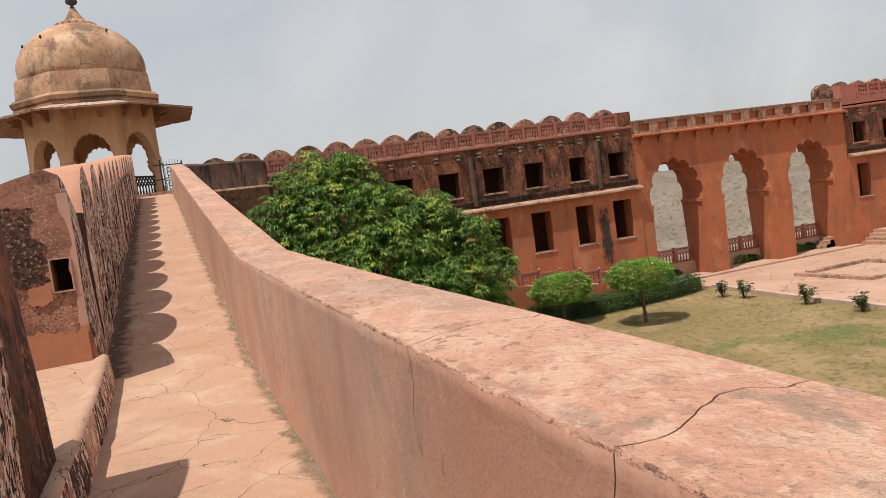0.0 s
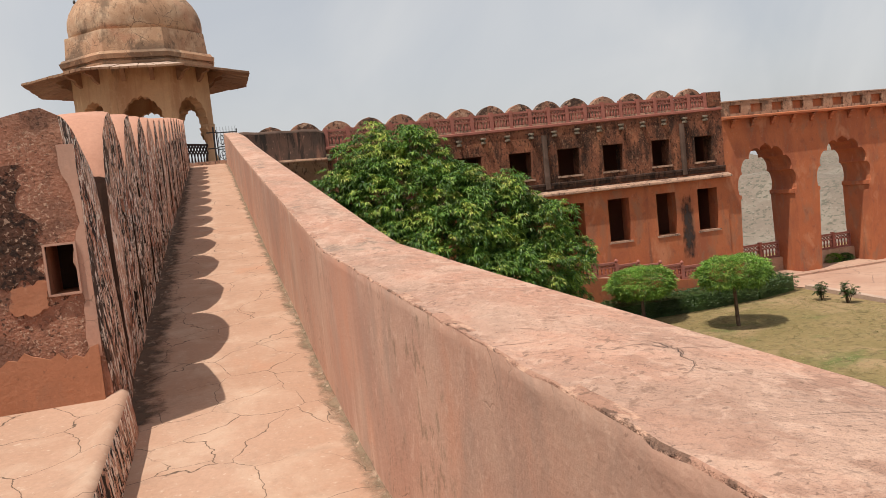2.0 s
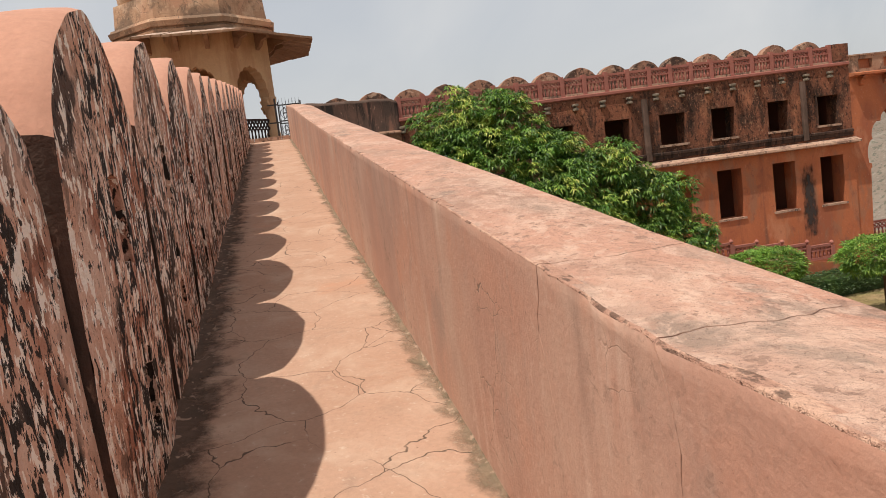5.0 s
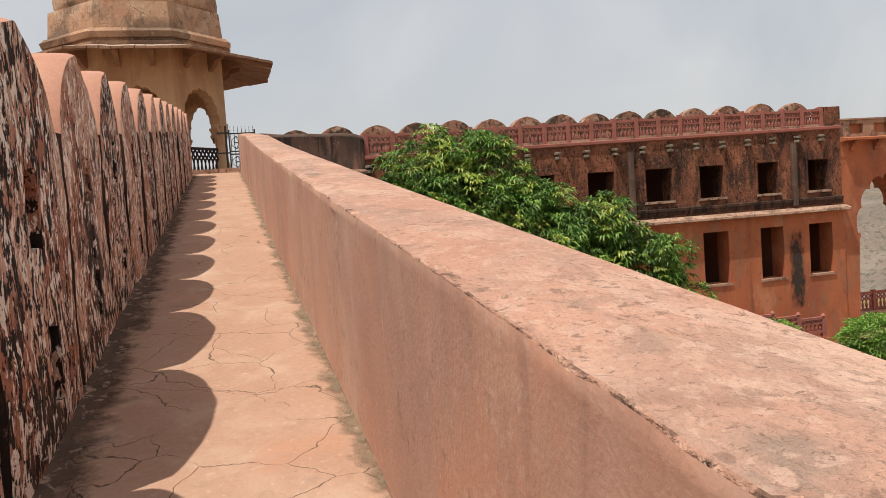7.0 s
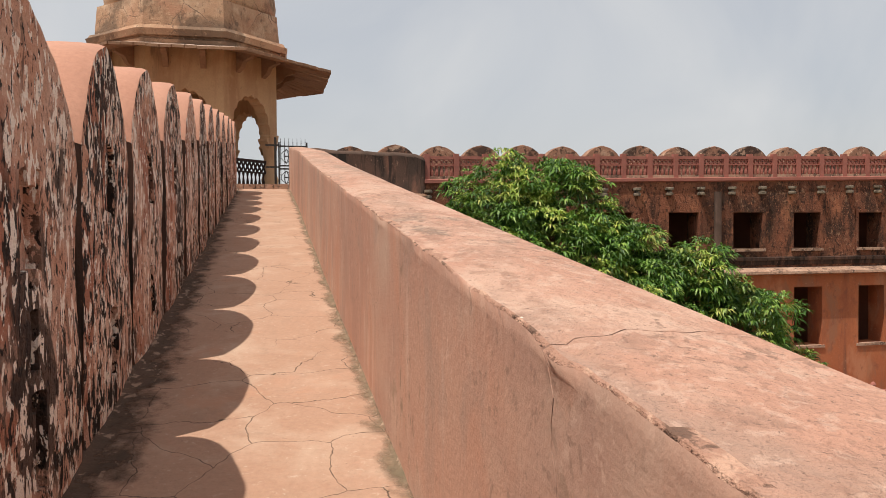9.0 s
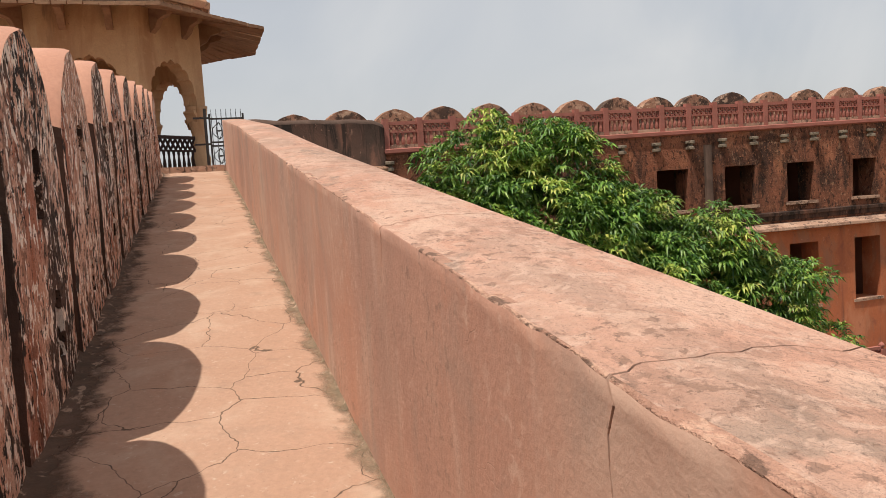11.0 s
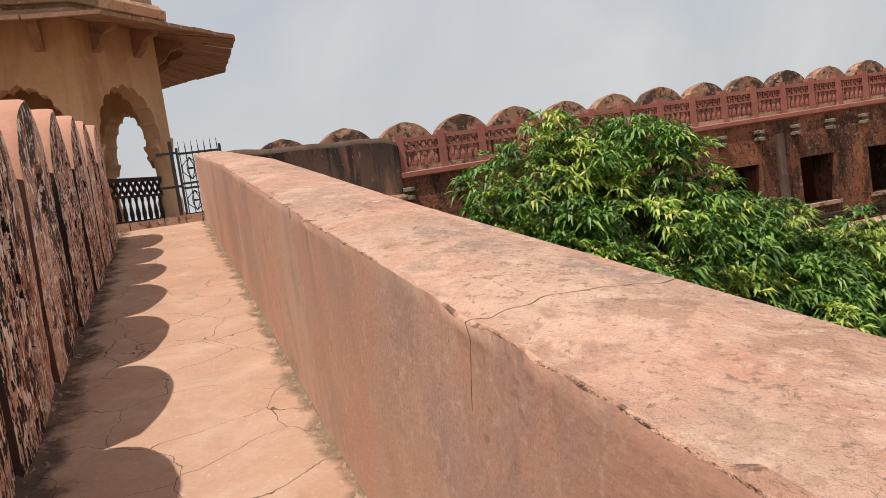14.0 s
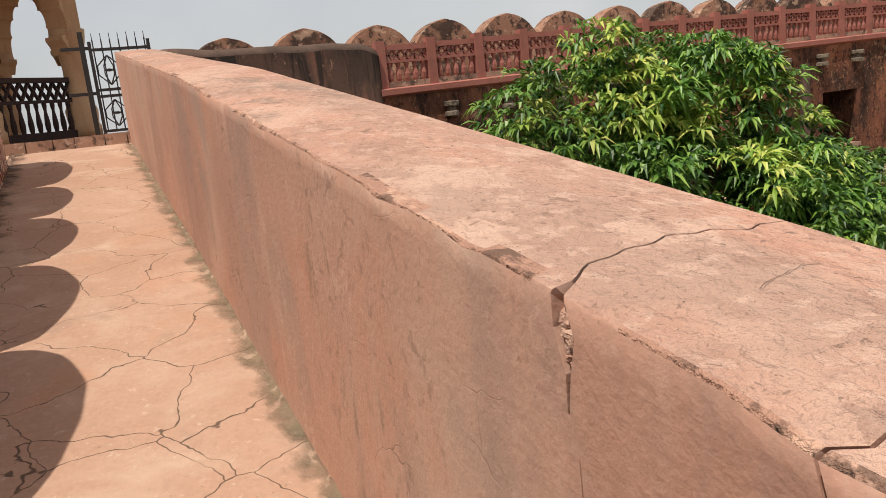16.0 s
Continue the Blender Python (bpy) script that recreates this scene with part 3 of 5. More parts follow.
            v.co += Vector((XR + rng.uniform(0, 0.004) + 0.016, 0, 0))
        bmesh.ops.translate(st, verts=st.verts, vec=(0, 20.55 + jag(CRACKS.index(20.55), 1.02) + rng.uniform(-0.016, 0.016), fz(20.55) + 0.905 + 0.012 * i))
        stone = part("rubble_stone", st, CAP, None)
        stone.parent, stone.matrix_parent_inverse = top, Matrix.Translation(top.location).inverted()
    core = part("rubble_core", bm, DARK_INSIDE, None, "dark rubble seen inside the cracks")
    core.parent, core.matrix_parent_inverse = top, Matrix.Translation(top.location).inverted()


parapet()


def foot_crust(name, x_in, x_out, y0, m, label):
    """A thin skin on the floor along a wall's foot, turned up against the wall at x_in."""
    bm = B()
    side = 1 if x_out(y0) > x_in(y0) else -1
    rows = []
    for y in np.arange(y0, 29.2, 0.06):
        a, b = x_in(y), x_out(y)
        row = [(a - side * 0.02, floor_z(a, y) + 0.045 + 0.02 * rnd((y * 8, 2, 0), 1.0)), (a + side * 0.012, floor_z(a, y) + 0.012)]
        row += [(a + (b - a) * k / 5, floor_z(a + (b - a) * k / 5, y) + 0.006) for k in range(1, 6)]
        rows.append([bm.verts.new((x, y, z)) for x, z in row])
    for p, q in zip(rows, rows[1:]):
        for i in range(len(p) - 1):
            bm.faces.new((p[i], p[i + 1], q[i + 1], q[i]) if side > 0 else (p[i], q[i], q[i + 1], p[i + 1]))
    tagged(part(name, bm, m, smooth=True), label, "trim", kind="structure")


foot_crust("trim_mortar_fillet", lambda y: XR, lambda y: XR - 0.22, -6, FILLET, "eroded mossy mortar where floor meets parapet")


# ---- merlons of the outer wall ----
def merlon_mesh(w, h, valley, thick, depth, seed, slots=(), rows=26, cut=None):
    """An upright slab with an ogee top; its inner face looks to +x. cut: keep only what lies beyond that y."""
    bm = B()
    us = np.linspace(-1, 1, 27)
    base = -depth

    def top(u):
        return valley + (h - valley) * (1 - abs(u) ** 2.2) ** 0.85 * (1 + 0.05 * math.exp(-(u / 0.12) ** 2))

    xs = [0.0, 0.035, 0.11, thick * 0.5, thick - 0.06, thick]
    pull = [0.020, 0.006, 0.0, 0.0, 0.01, 0.04]
    loops = []
    for x, pl in zip(xs, pull):
        loop = []
        for side in (-1, 1):
            pts = [(side, base + (valley - base) * i / 9) for i in range(9)]
            loop += [] if side > 0 else pts
        for u in us:
            loop.append((u, top(u)))
        loop += [(1, base + (valley - base) * i / 9) for i in range(8, -1, -1)]
        ring = []
        for u, z in loop:
            y = u * (w / 2 - pl)
            if z > valley - 0.01:
                z = z - pl * 0.8
            nx = 0.014 * rnd((y * 1.6 + seed, z * 1.6, x), 1.0) + 0.006 * rnd((y * 7 + seed, z * 7, x), 1.0)
            if cut is not None:
                y = max(y, cut)
            ring.append(bm.verts.new((-x + (nx if x < 0.05 else -nx), y + 0.5 * nx, z + 0.4 * nx)))
        loops.append(ring)
    k = len(loops[0])
    for a, b in zip(loops, loops[1:]):
        for i in range(k - 1):
            f = bm.faces.new((a[i], a[i + 1], b[i + 1], b[i]))
            # sides go black: joint dirt with the groove's shade painted in
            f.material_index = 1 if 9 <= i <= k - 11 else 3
            f.smooth = True
    back = loops[-1]
    f = bm.faces.new(back)
    f.material_index = 0
    # inner face as a grid, with sunk niches; deep ones coloured black for shade
    cols, lines = 30, 34
    grid = []
    for i in range(cols + 1):
        u = -1 + 2 * i / cols
        col = []
        for j in range(lines + 1):
            v = j / lines
            z = base + (top(u) - pull[0] * 0.8 - base) * v
            y = u * (w / 2 - pull[0])
            nx = 0.014 * rnd((y * 1.6 + seed, z * 1.6, 0), 1.0) + 0.006 * rnd((y * 7 + seed, z * 7, 0), 1.0)
            bulge = 0.012 * (1 - u * u) * (1 - v ** 5)
            col.append(bm.verts.new((nx + bulge, y + 0.5 * nx, z + 0.4 * nx)))
        grid.append(col)
    cells = {}
    for i in range(cols):
        for j in range(lines):
            f = bm.faces.new((grid[i][j], grid[i + 1][j], grid[i + 1][j + 1], grid[i][j + 1]))
            f.material_index = 0
            cells[i, j] = f
    for y0, y1, z0, z1, sink, dark in slots:
        picked = [f for f in cells.values() if f.is_valid and y0 < f.calc_center_median().y < y1 and z0 < f.calc_center_median().z < z1]
        if not picked:
            continue
        ext = bmesh.ops.extrude_face_region(bm, geom=picked)
        moved = [g for g in ext["geom"] if isinstance(g, bmesh.types.BMVert)]
        bmesh.ops.translate(bm, verts=moved, vec=(-sink, 0, 0))
        bmesh.ops.delete(bm, geom=[f for f in picked if f.is_valid], context="FACES_ONLY")
        for g in ext["geom"]:
            if isinstance(g, bmesh.types.BMFace):
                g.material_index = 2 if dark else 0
    if cut is not None:
        bmesh.ops.dissolve_degenerate(bm, dist=1e-5, edges=bm.edges)
    bmesh.ops.recalc_face_normals(bm, faces=bm.faces)
    for f in bm.faces:
        f.smooth = not slots or f.material_index == 1
    return bm


def xl(y):
    """The foot of the merlons: the walk narrows a little on its way up."""
    return float(np.interp(y, [-12, 9, 15, 19, 22, 25, 28], [XL, -0.77, -0.78, -0.745, -0.72, -0.68, -0.67]))


TIPS = [9.35, 10.92, 12.42, 13.88, 15.15, 16.32, 17.77, 19.12, 20.46, 21.64, 22.9, 24.15, 25.4, 26.6, 27.88]
APEX = [t - 0.36 for t in TIPS]


def merlon_thing(name, bm, mats):
    """The standing body, with the curved plaster cap as its part."""
    cap = bm.copy()
    bmesh.ops.delete(cap, geom=[f for f in cap.faces if f.material_index != 1], context="FACES")
    bmesh.ops.delete(bm, geom=[f for f in bm.faces if f.material_index == 1], context="FACES")
    for b in (bm, cap):
        bmesh.ops.delete(b, geom=[v for v in b.verts if not v.link_faces], context="VERTS")
    ob = part(name, bm, mats)
    part("plaster_cap", cap, mats, ob, "curved plaster cap, cleaner than the face")
    return ob


def merlons():
    protos = []
    random.seed(5)
    for i, y in enumerate(APEX):
        lo = (APEX[i - 1] + y) / 2 if i else y - 0.74
        hi = (y + APEX[i + 1]) / 2 if i + 1 < len(APEX) else y + 0.8
        w = hi - lo - 0.035
        h = float(np.interp(y, [9, 15, 20, 24, 28], [1.90, 1.78, 1.72, 1.59, 1.53]))
        s = 0.05 * math.sin(i * 1.9)
        niches = [(-0.10 + s, 0.10 + s, 0.92 + s, 1.26 + s, 0.05, False)]
        if i % 2 == 0:
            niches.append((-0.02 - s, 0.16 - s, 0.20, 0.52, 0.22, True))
        else:
            niches += [(-0.05 - s, 0.09 - s, 0.20, 0.50, 0.05, False), (-0.04, 0.06, 0.62, 0.76, 0.035, False)]
        bm = merlon_mesh(w, h, h - 0.52, 0.42, 0.5, i * 3.3, niches)
        ob = merlon_thing("merlon", bm, [MERLON, TOP, DARK_INSIDE, BLACK])
        ob.location = (xl((lo + hi) / 2), (lo + hi) / 2, fz((lo + hi) / 2))
        tagged(ob, "pointed rampart merlon of red plaster stained black and white", "merlon", "merlons along the walk")


merlons()


def backing():
    def tall(y):
        return float(np.interp(y, [9, 15, 20, 24, 28], [1.33, 1.22, 1.15, 1.02, 0.96]))

    for y0, y1 in ((-11.5, 3.6), (8.2, 28.0)):
        bm = B()
        ys = np.linspace(y0, y1, 20)
        rows = [[bm.verts.new((x, y, fz(y) + h)) for x, h in ((xl(y) - 0.15, -0.3), (xl(y) - 0.22, tall(y)), (xl(y) - 0.43, tall(y)), (xl(y) - 0.43, -0.3))] for y in ys]
        for p, q in zip(rows, rows[1:]):
            for i in range(3):
                bm.faces.new((p[i], q[i], q[i + 1], p[i + 1]))
        bm.faces.new(rows[0])
        bm.faces.new(rows[-1][::-1])
        bmesh.ops.recalc_face_normals(bm, faces=bm.faces)
        tagged(part("wall_behind_merlons", bm, BLACK), "stained wall behind the merlons, blackened for the shade in the joints", "wall", kind="structure")


backing()


foot_crust("trim_moss_crust", xl, lambda y: xl(y) + 0.34, 7.4, DARK_CRUST, "dark crust, thickest where the merlons meet the floor")


def pier(name, y_near, y_far, x_out, h, inward, label, opening=None, inner=None):
    """A wall end with a rising top beside the gap in the rampart."""
    bm = B()
    n_t, n_y = 14, 12
    rows = []
    for j in range(n_y + 1):
        y = y_near + (y_far - y_near) * j / n_y
        u = j / n_y if inward else 1 - j / n_y
        zt = fz(y) + h - 0.44 * u ** 2
        row = [(XL, fz(y) - 0.4)] + [(XL - 0.05 * (zt - fz(y)) * i / 6, fz(y) + (zt - 0.05 - fz(y)) * i / 6) for i in range(0, 7)]
        for i in range(1, n_t + 1):
            s = i / n_t
            row.append((XL - 0.09 - 0.03 + (x_out - XL + 0.12) * s, zt - 0.34 * s ** 1.8 * 1.0))
        row += [(x_out, fz(y) + 0.6), (x_out, fz(y) - 0.4)]
        rows.append([bm.verts.new((x + 0.012 * rnd((x * 2, y * 3, z * 2), 1.0), y + 0.014 * rnd((x * 3, y, z * 3 + 5), 1.0), z + 0.010 * rnd((x * 4, y * 4, 1), 1.0))) for x, z in row])
    for p, q in zip(rows, rows[1:]):
        for i in range(len(p) - 1):
            f = bm.faces.new((p[i], q[i], q[i + 1], p[i + 1]))
            f.material_index = 1 if 7 <= i < 7 + n_t else 0
            f.smooth = True
    for row, flip, hole in ((rows[0], True, opening), (rows[-1], False, None)):
        if hole is None:
            f = bm.faces.new(row if flip else row[::-1])
            f.material_index = 2
            continue
        x0, x1, z0, z1 = hole
        rim = [bm.verts.new((x, y_near, z)) for x, z in ((x0, z0), (x1, z0), (x1, z1), (x0, z1))]
        deep = [bm.verts.new((x, y_near + 0.34, z)) for x, z in ((x0, z0), (x1, z0), (x1, z1), (x0, z1))]
        edges = [bm.edges.new((row[-1], row[0]))]
        edges += [bm.edges.get((a, b)) for a, b in zip(row, row[1:])]
        edges += [bm.edges.new((rim[a], rim[(a + 1) % 4])) for a in range(4)]
        made = bmesh.ops.triangle_fill(bm, use_beauty=True, edges=edges, normal=(0, -1, 0))
        for g in made["geom"]:
            if isinstance(g, bmesh.types.BMFace):
                g.material_index = 2
        for a in range(4):
            bm.faces.new((rim[a], rim[(a + 1) % 4], deep[(a + 1) % 4], deep[a])).material_index = 3
        # near-black back stands for the shade deep in the opening
        bm.faces.new(deep).material_index = 4
    bmesh.ops.recalc_face_normals(bm, faces=bm.faces)
    return tagged(part(name, bm, [inner or MERLON, TOP, PEEL, SKIN, DARK_INSIDE]), label, "wall", kind="structure")


def plaster_patch(parent, name, x0, x1, z0, z1, y, m, seed, label, ragged=(1, 1, 1, 1), thick=0.012):
    """A thin skin of render with a broken outline; ragged: bottom, right, top, left."""
    pts = []
    sides = (((x0, z0), (x1, z0), (0, -1)), ((x1, z0), (x1, z1), (1, 0)), ((x1, z1), (x0, z1), (0, 1)), ((x0, z1), (x0, z0), (-1, 0)))
    for (a, b, nrm), wild in zip(sides, ragged):
        for i in range(22):
            u = i / 22
            px, pz = a[0] + (b[0] - a[0]) * u, a[1] + (b[1] - a[1]) * u
            d = wild * (0.09 * rnd((px * 3 + seed, pz * 3, 0)) + 0.03 * rnd((px * 14 + seed, pz * 14, 2)) + 0.012 * rnd((px * 45, pz * 45 + seed, 5)))
            pts.append((px + nrm[0] * d, pz + nrm[1] * d))
    bm = B()
    slab(bm, pts, lambda u, v, d: (u, d, v), y, y - thick)
    return part(name, bm, m, parent, label)


far_pier = pier("wall_pier_far", 7.26, 8.22, -1.75, 1.93, True, "red plastered wall end with peeling patches and a small square opening", (-1.005, -0.855, 1.135, 1.408))
plaster_patch(far_pier, "plaster_skin", -1.74, -0.80, 0.40, 0.78, 7.258, SKIN, 3.0, "plain orange plaster left on the foot of the wall", (0, 0, 2.6, 0))
plaster_patch(far_pier, "plaster_skin", -1.20, -1.03, 1.07, 1.21, 7.258, SKIN, 8.0, "plain orange plaster beside the opening")
plaster_patch(far_pier, "plaster_skin", -0.848, -0.785, 0.75, 1.97, 7.258, PLASTER, 5.0, "pink plaster strip along the corner", (0, 0, 0, 0.8), 0.006)
plaster_patch(far_pier, "sooted_patch", -1.70, -1.06, 1.24, 1.88, 7.258, SOOTED, 11.0, "black-stained rough render", (2.5, 2.5, 1.0, 0.4), 0.004)


def square_niche():
    bm = B()
    x0, x1, z0, z1, o = -1.005, -0.855, 1.135, 1.408, 0.012
    for a in ((x0 - o, z0 - o, x1 + o, z0), (x0 - o, z1, x1 + o, z1 + o), (x0 - o, z0, x0, z1), (x1, z0, x1 + o, z1)):
        box(bm, a[0], 7.237, a[1], a[2], 7.28, a[3])
    tagged(part("window_niche", bm, PLASTER), "small square opening framed in pink plaster", "window", kind="structure")


square_niche()

for k in range(8):
    if k == 0:
        pier("wall_pier_near", 3.55, 4.42, -1.75, 1.98, False, "dark red stained wall end beside the gap in the rampart", inner=SOOT)
    else:
        w = 1.41
        ob = merlon_thing("merlon", merlon_mesh(w - 0.03, 1.95, 1.5, 0.42, 0.5, 40 + k), [MERLON, TOP, DARK_INSIDE, BLACK])
        ob.location = (XL, 3.55 - w / 2 - (k - 1) * 1.42, fz(3.55 - w / 2 - (k - 1) * 1.42))
        tagged(ob, "pointed rampart merlon of red plaster stained black and white", "merlon", "merlons along the walk")


def gap_bench():
    bm = B()
    rows = []
    for y in np.linspace(3.5, 7.3, 48):
        z = fz(y)
        e = 0.012 * rnd((y * 4, 1, 1), 1.0)
        rows.append([bm.verts.new(p) for p in ((XL + 0.10 + e, y, z - 0.1), (XL + 0.085 + e, y, z + 0.12), (XL + 0.07 + e, y, z + 0.25 + e), (XL + 0.035, y, z + 0.275 + e), (XL - 0.02, y, z + 0.262 + e), (XL - 0.06, y, z + 0.245), (-1.3, y, z + 0.245 + e), (-1.9, y, z + 0.24))])
    for p, q in zip(rows, rows[1:]):
        for i in range(len(p) - 1):
            f = bm.faces.new((p[i], q[i], q[i + 1], p[i + 1]))
            f.material_index = 1 if i < 2 else 0
            f.smooth = True
    bmesh.ops.recalc_face_normals(bm, faces=bm.faces)
    if sum(f.normal.z for f in bm.faces) < 0:
        bmesh.ops.reverse_faces(bm, faces=bm.faces)
    tagged(part("ledge_bench", bm, [FLOOR, MERLON]), "raised plastered ledge with a rounded kerb in the rampart gap", "ledge", kind="structure")
    bm = B()
    box(bm, -2.1, 4.3, -1.0, -1.7, 7.4, 0.9)
    tagged(part("wall_gap_outer", bevelled(bm, 0.03), PEEL), "low outer wall closing the rampart gap", "wall", kind="structure")


gap_bench()

# ---- terrain ----
def terrain():
    bm = B()
    def h(x, y):
        d_out = max(0.0, y - 38, -x - 3, x - 70, -y - 25)
        if d_out <= 0:
            return GROUND if x > 0.9 or y > 30 else -9.0
        drop = -55 * min(1, d_out / 90) ** 0.8
        r = math.hypot(x, y)
        up = 0
        if r > 120:
            q = min(1, (r - 120) / 330)
            bump = 0.55 + 0.45 * rnd((x * 0.006, y * 0.006, 2.0), 1.0) + 0.22 * rnd((x * 0.02, y * 0.02, 7.0), 1.0)
            ridge = 1.0 if y > 0 and x > -40 else 0.12
            up = 84 * ridge * q * q * (3 - 2 * q) * bump
        return GROUND + drop + up + 1.2 * rnd((x * 0.05, y * 0.05, 3.0), 1.0)
    xs = sorted({*np.linspace(-3, 70, 30), *np.linspace(-700, -3, 36), *np.linspace(70, 900, 60)})
    ys = sorted({*np.linspace(-25, 38, 26), *np.linspace(-500, -25, 14), *np.linspace(38, 900, 70)})
    grid = [[bm.verts.new((x, y, h(x, y))) for x in xs] for y in ys]
    for p, q in zip(grid, grid[1:]):
        for i in range(len(xs) - 1):
            f = bm.faces.new((p[i], p[i + 1], q[i + 1], q[i]))
            c = f.calc_center_median()
            inside = -3 < c.x < 70 and -25 < c.y < 38
            f.material_index = 0 if inside else 1
            f.smooth = not inside
    # far plain to the horizon
    ring = [(-5000, -5000), (5000, -5000), (5000, 5000), (-5000, 5000)]
    f = bm.faces.new([bm.verts.new((x, y, -62)) for x, y in ring])
    f.material_index = 1
    tagged(part("ground", bm, [LAWN, HILL]), "dry garden lawn with scrub hills and hazy plain beyond", "ground", kind="structure")


terrain()


# ---- the long building ----
FY = 30.4
BX0, BX1 = 4.05, 21.08
ROOF, RISE = 3.46, 0.0165  # the roof line climbs a little along the building
UW = [(6.95, 7.92), (9.05, 10.02), (11.18, 12.12), (13.26, 14.24), (15.29, 16.22), (17.57, 18.42), (19.65, 20.5)]
LW = [(9.05, 10.05), (11.15, 12.15), (13.22, 14.22), (15.30, 16.28), (17.57, 18.50), (19.58, 20.56)]


def facade(name, x0, x1, ups, lows, label, DEPTH=2.6):
    top = empty(name, label, "building", ((x0 + x1) / 2, FY + DEPTH / 2, GROUND), "structure")

    def sub(n, bm, m, lab="", parent=None, smooth=False):
        for v in bm.verts:
            if v.co.z > 2.9:
                v.co.z += RISE * (v.co.x - x0)
        o = part(n, bm, m, parent or top, lab, smooth)
        if parent is None:
            o.matrix_parent_inverse = Matrix.Translation(top.location).inverted()
        return o

    uz, lz = (1.53, 2.60), (-1.40, 0.37)
    sub("wall_upper", holed(B(), x0, x1, 0.9, ROOF, FY, FY + 0.6, [(a, b, *uz) for a, b in ups]), SOOT, "upper wall of red plaster blackened by soot and rain")
    sub("wall_lower", holed(B(), x0, x1, GROUND - 0.5, 0.9, FY - 0.03, FY + 0.6, [(a, b, *lz) for a, b in lows]), RED, "lower wall of bright red-orange limewash")
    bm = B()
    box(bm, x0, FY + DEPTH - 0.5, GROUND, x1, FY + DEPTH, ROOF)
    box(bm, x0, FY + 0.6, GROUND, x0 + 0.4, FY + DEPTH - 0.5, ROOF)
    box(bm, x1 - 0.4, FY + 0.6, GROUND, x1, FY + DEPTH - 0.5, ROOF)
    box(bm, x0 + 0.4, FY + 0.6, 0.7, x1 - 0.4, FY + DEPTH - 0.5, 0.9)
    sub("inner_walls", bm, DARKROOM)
    bm = B()
    box(bm, x0, FY + 0.02, ROOF, x1, FY + DEPTH, ROOF + 0.1)
    sub("roof", bm, LEDGE)
    # chajja ledge with a dark moulding above it
    bm = B()
    slab(bm, [(FY + 0.02, 0.98), (FY - 0.29, 0.86), (FY - 0.30, 0.79), (FY + 0.02, 0.74)], lambda u, v, d: (d, u, v), x0, x1 + 0.12)
    sub("ledge", bm, LEDGE, "sloping stone weather ledge with worn edge")
    bm = B()
    slab(bm, [(FY + 0.02, 1.30), (FY - 0.07, 1.26), (FY - 0.07, 1.18), (FY - 0.035, 1.16), (FY - 0.035, 1.05), (FY + 0.02, 1.03)], lambda u, v, d: (d, u, v), x0, x1)
    sub("moulding", bm, BLACK, "black moulding above the ledge")
    bm = B()
    slab(bm, [(FY + 0.02, ROOF + 0.02), (FY - 0.07, ROOF), (FY - 0.07, ROOF - 0.08), (FY + 0.02, ROOF - 0.12)], lambda u, v, d: (d, u, v), x0, x1)
    sub("cornice", bm, SANDSTONE)
    for (a, b), (z0, z1) in [(w, uz) for w in ups] + [(w, lz) for w in lows]:
        around = None
        if z0 > 0:
            bm = B()
            for q in ((a - 0.10, z0, a - 0.005, z1 + 0.1), (b + 0.005, z0, b + 0.10, z1 + 0.1), (a - 0.005, z1 + 0.004, b + 0.005, z1 + 0.1)):
                box(bm, q[0], FY - 0.025, q[1], q[2], FY + 0.02, q[3])
            around = sub("window_surround", bm, SOOT)
        bm = B()
        box(bm, a - 0.07, FY - 0.07, z0 - 0.075, b + 0.07, FY + 0.10, z0 + 0.006)
        sub("window_sill", bevelled(bm, 0.012, 1), LEDGE, "worn pale stone sill", around)
    x = x0 + 0.09
    proto = None
    while x < x1 - 0.2:
        if proto is None:
            bm = B()
            for r, z0, z1 in ((0.105, 0.035, 0.115), (0.09, -0.115, -0.035)):
                slab(bm, [(-r, 0.03), (-r, -0.10), (-0.7 * r, -0.17), (0, -0.20), (0.7 * r, -0.17), (r, -0.10), (r, 0.03)], lambda u, v, d: (u, v, d), z0, z1)
            bevelled(bm, 0.012, 1)
            box(bm, -0.055, -0.10, -0.035, 0.055, 0.03, 0.035)
            proto = sub("water_spout", bm, SPOUT, "small grey stone bracket")
            proto.matrix_basis = Matrix.Translation((x, FY, 3.08 + RISE * (x - x0)))
        else:
            o = sharing("water_spout", proto, top, Matrix.Translation((x, FY, 3.08 + RISE * (x - x0))))
            o.matrix_parent_inverse = Matrix.Translation(top.location).inverted()
        x += 1.005
    return top


long_building = facade("long_building", BX0, BX1, UW, LW, "two-storey red fort building with dark stained upper wall")


def gutter(x):
    bm = B()
    slab(bm, [(-0.10, -0.02), (0.10, -0.02), (0.10, -0.10), (0.055, -0.12), (-0.055, -0.12), (-0.10, -0.10)], lambda u, v, d: (x + u, FY + v, d), 1.05, 3.2)
    tagged(part("water_channel", bm, CHANNEL, None), "grey plastered water channel down the upper wall", "drain channel")


gutter(12.72)
gutter(19.04)


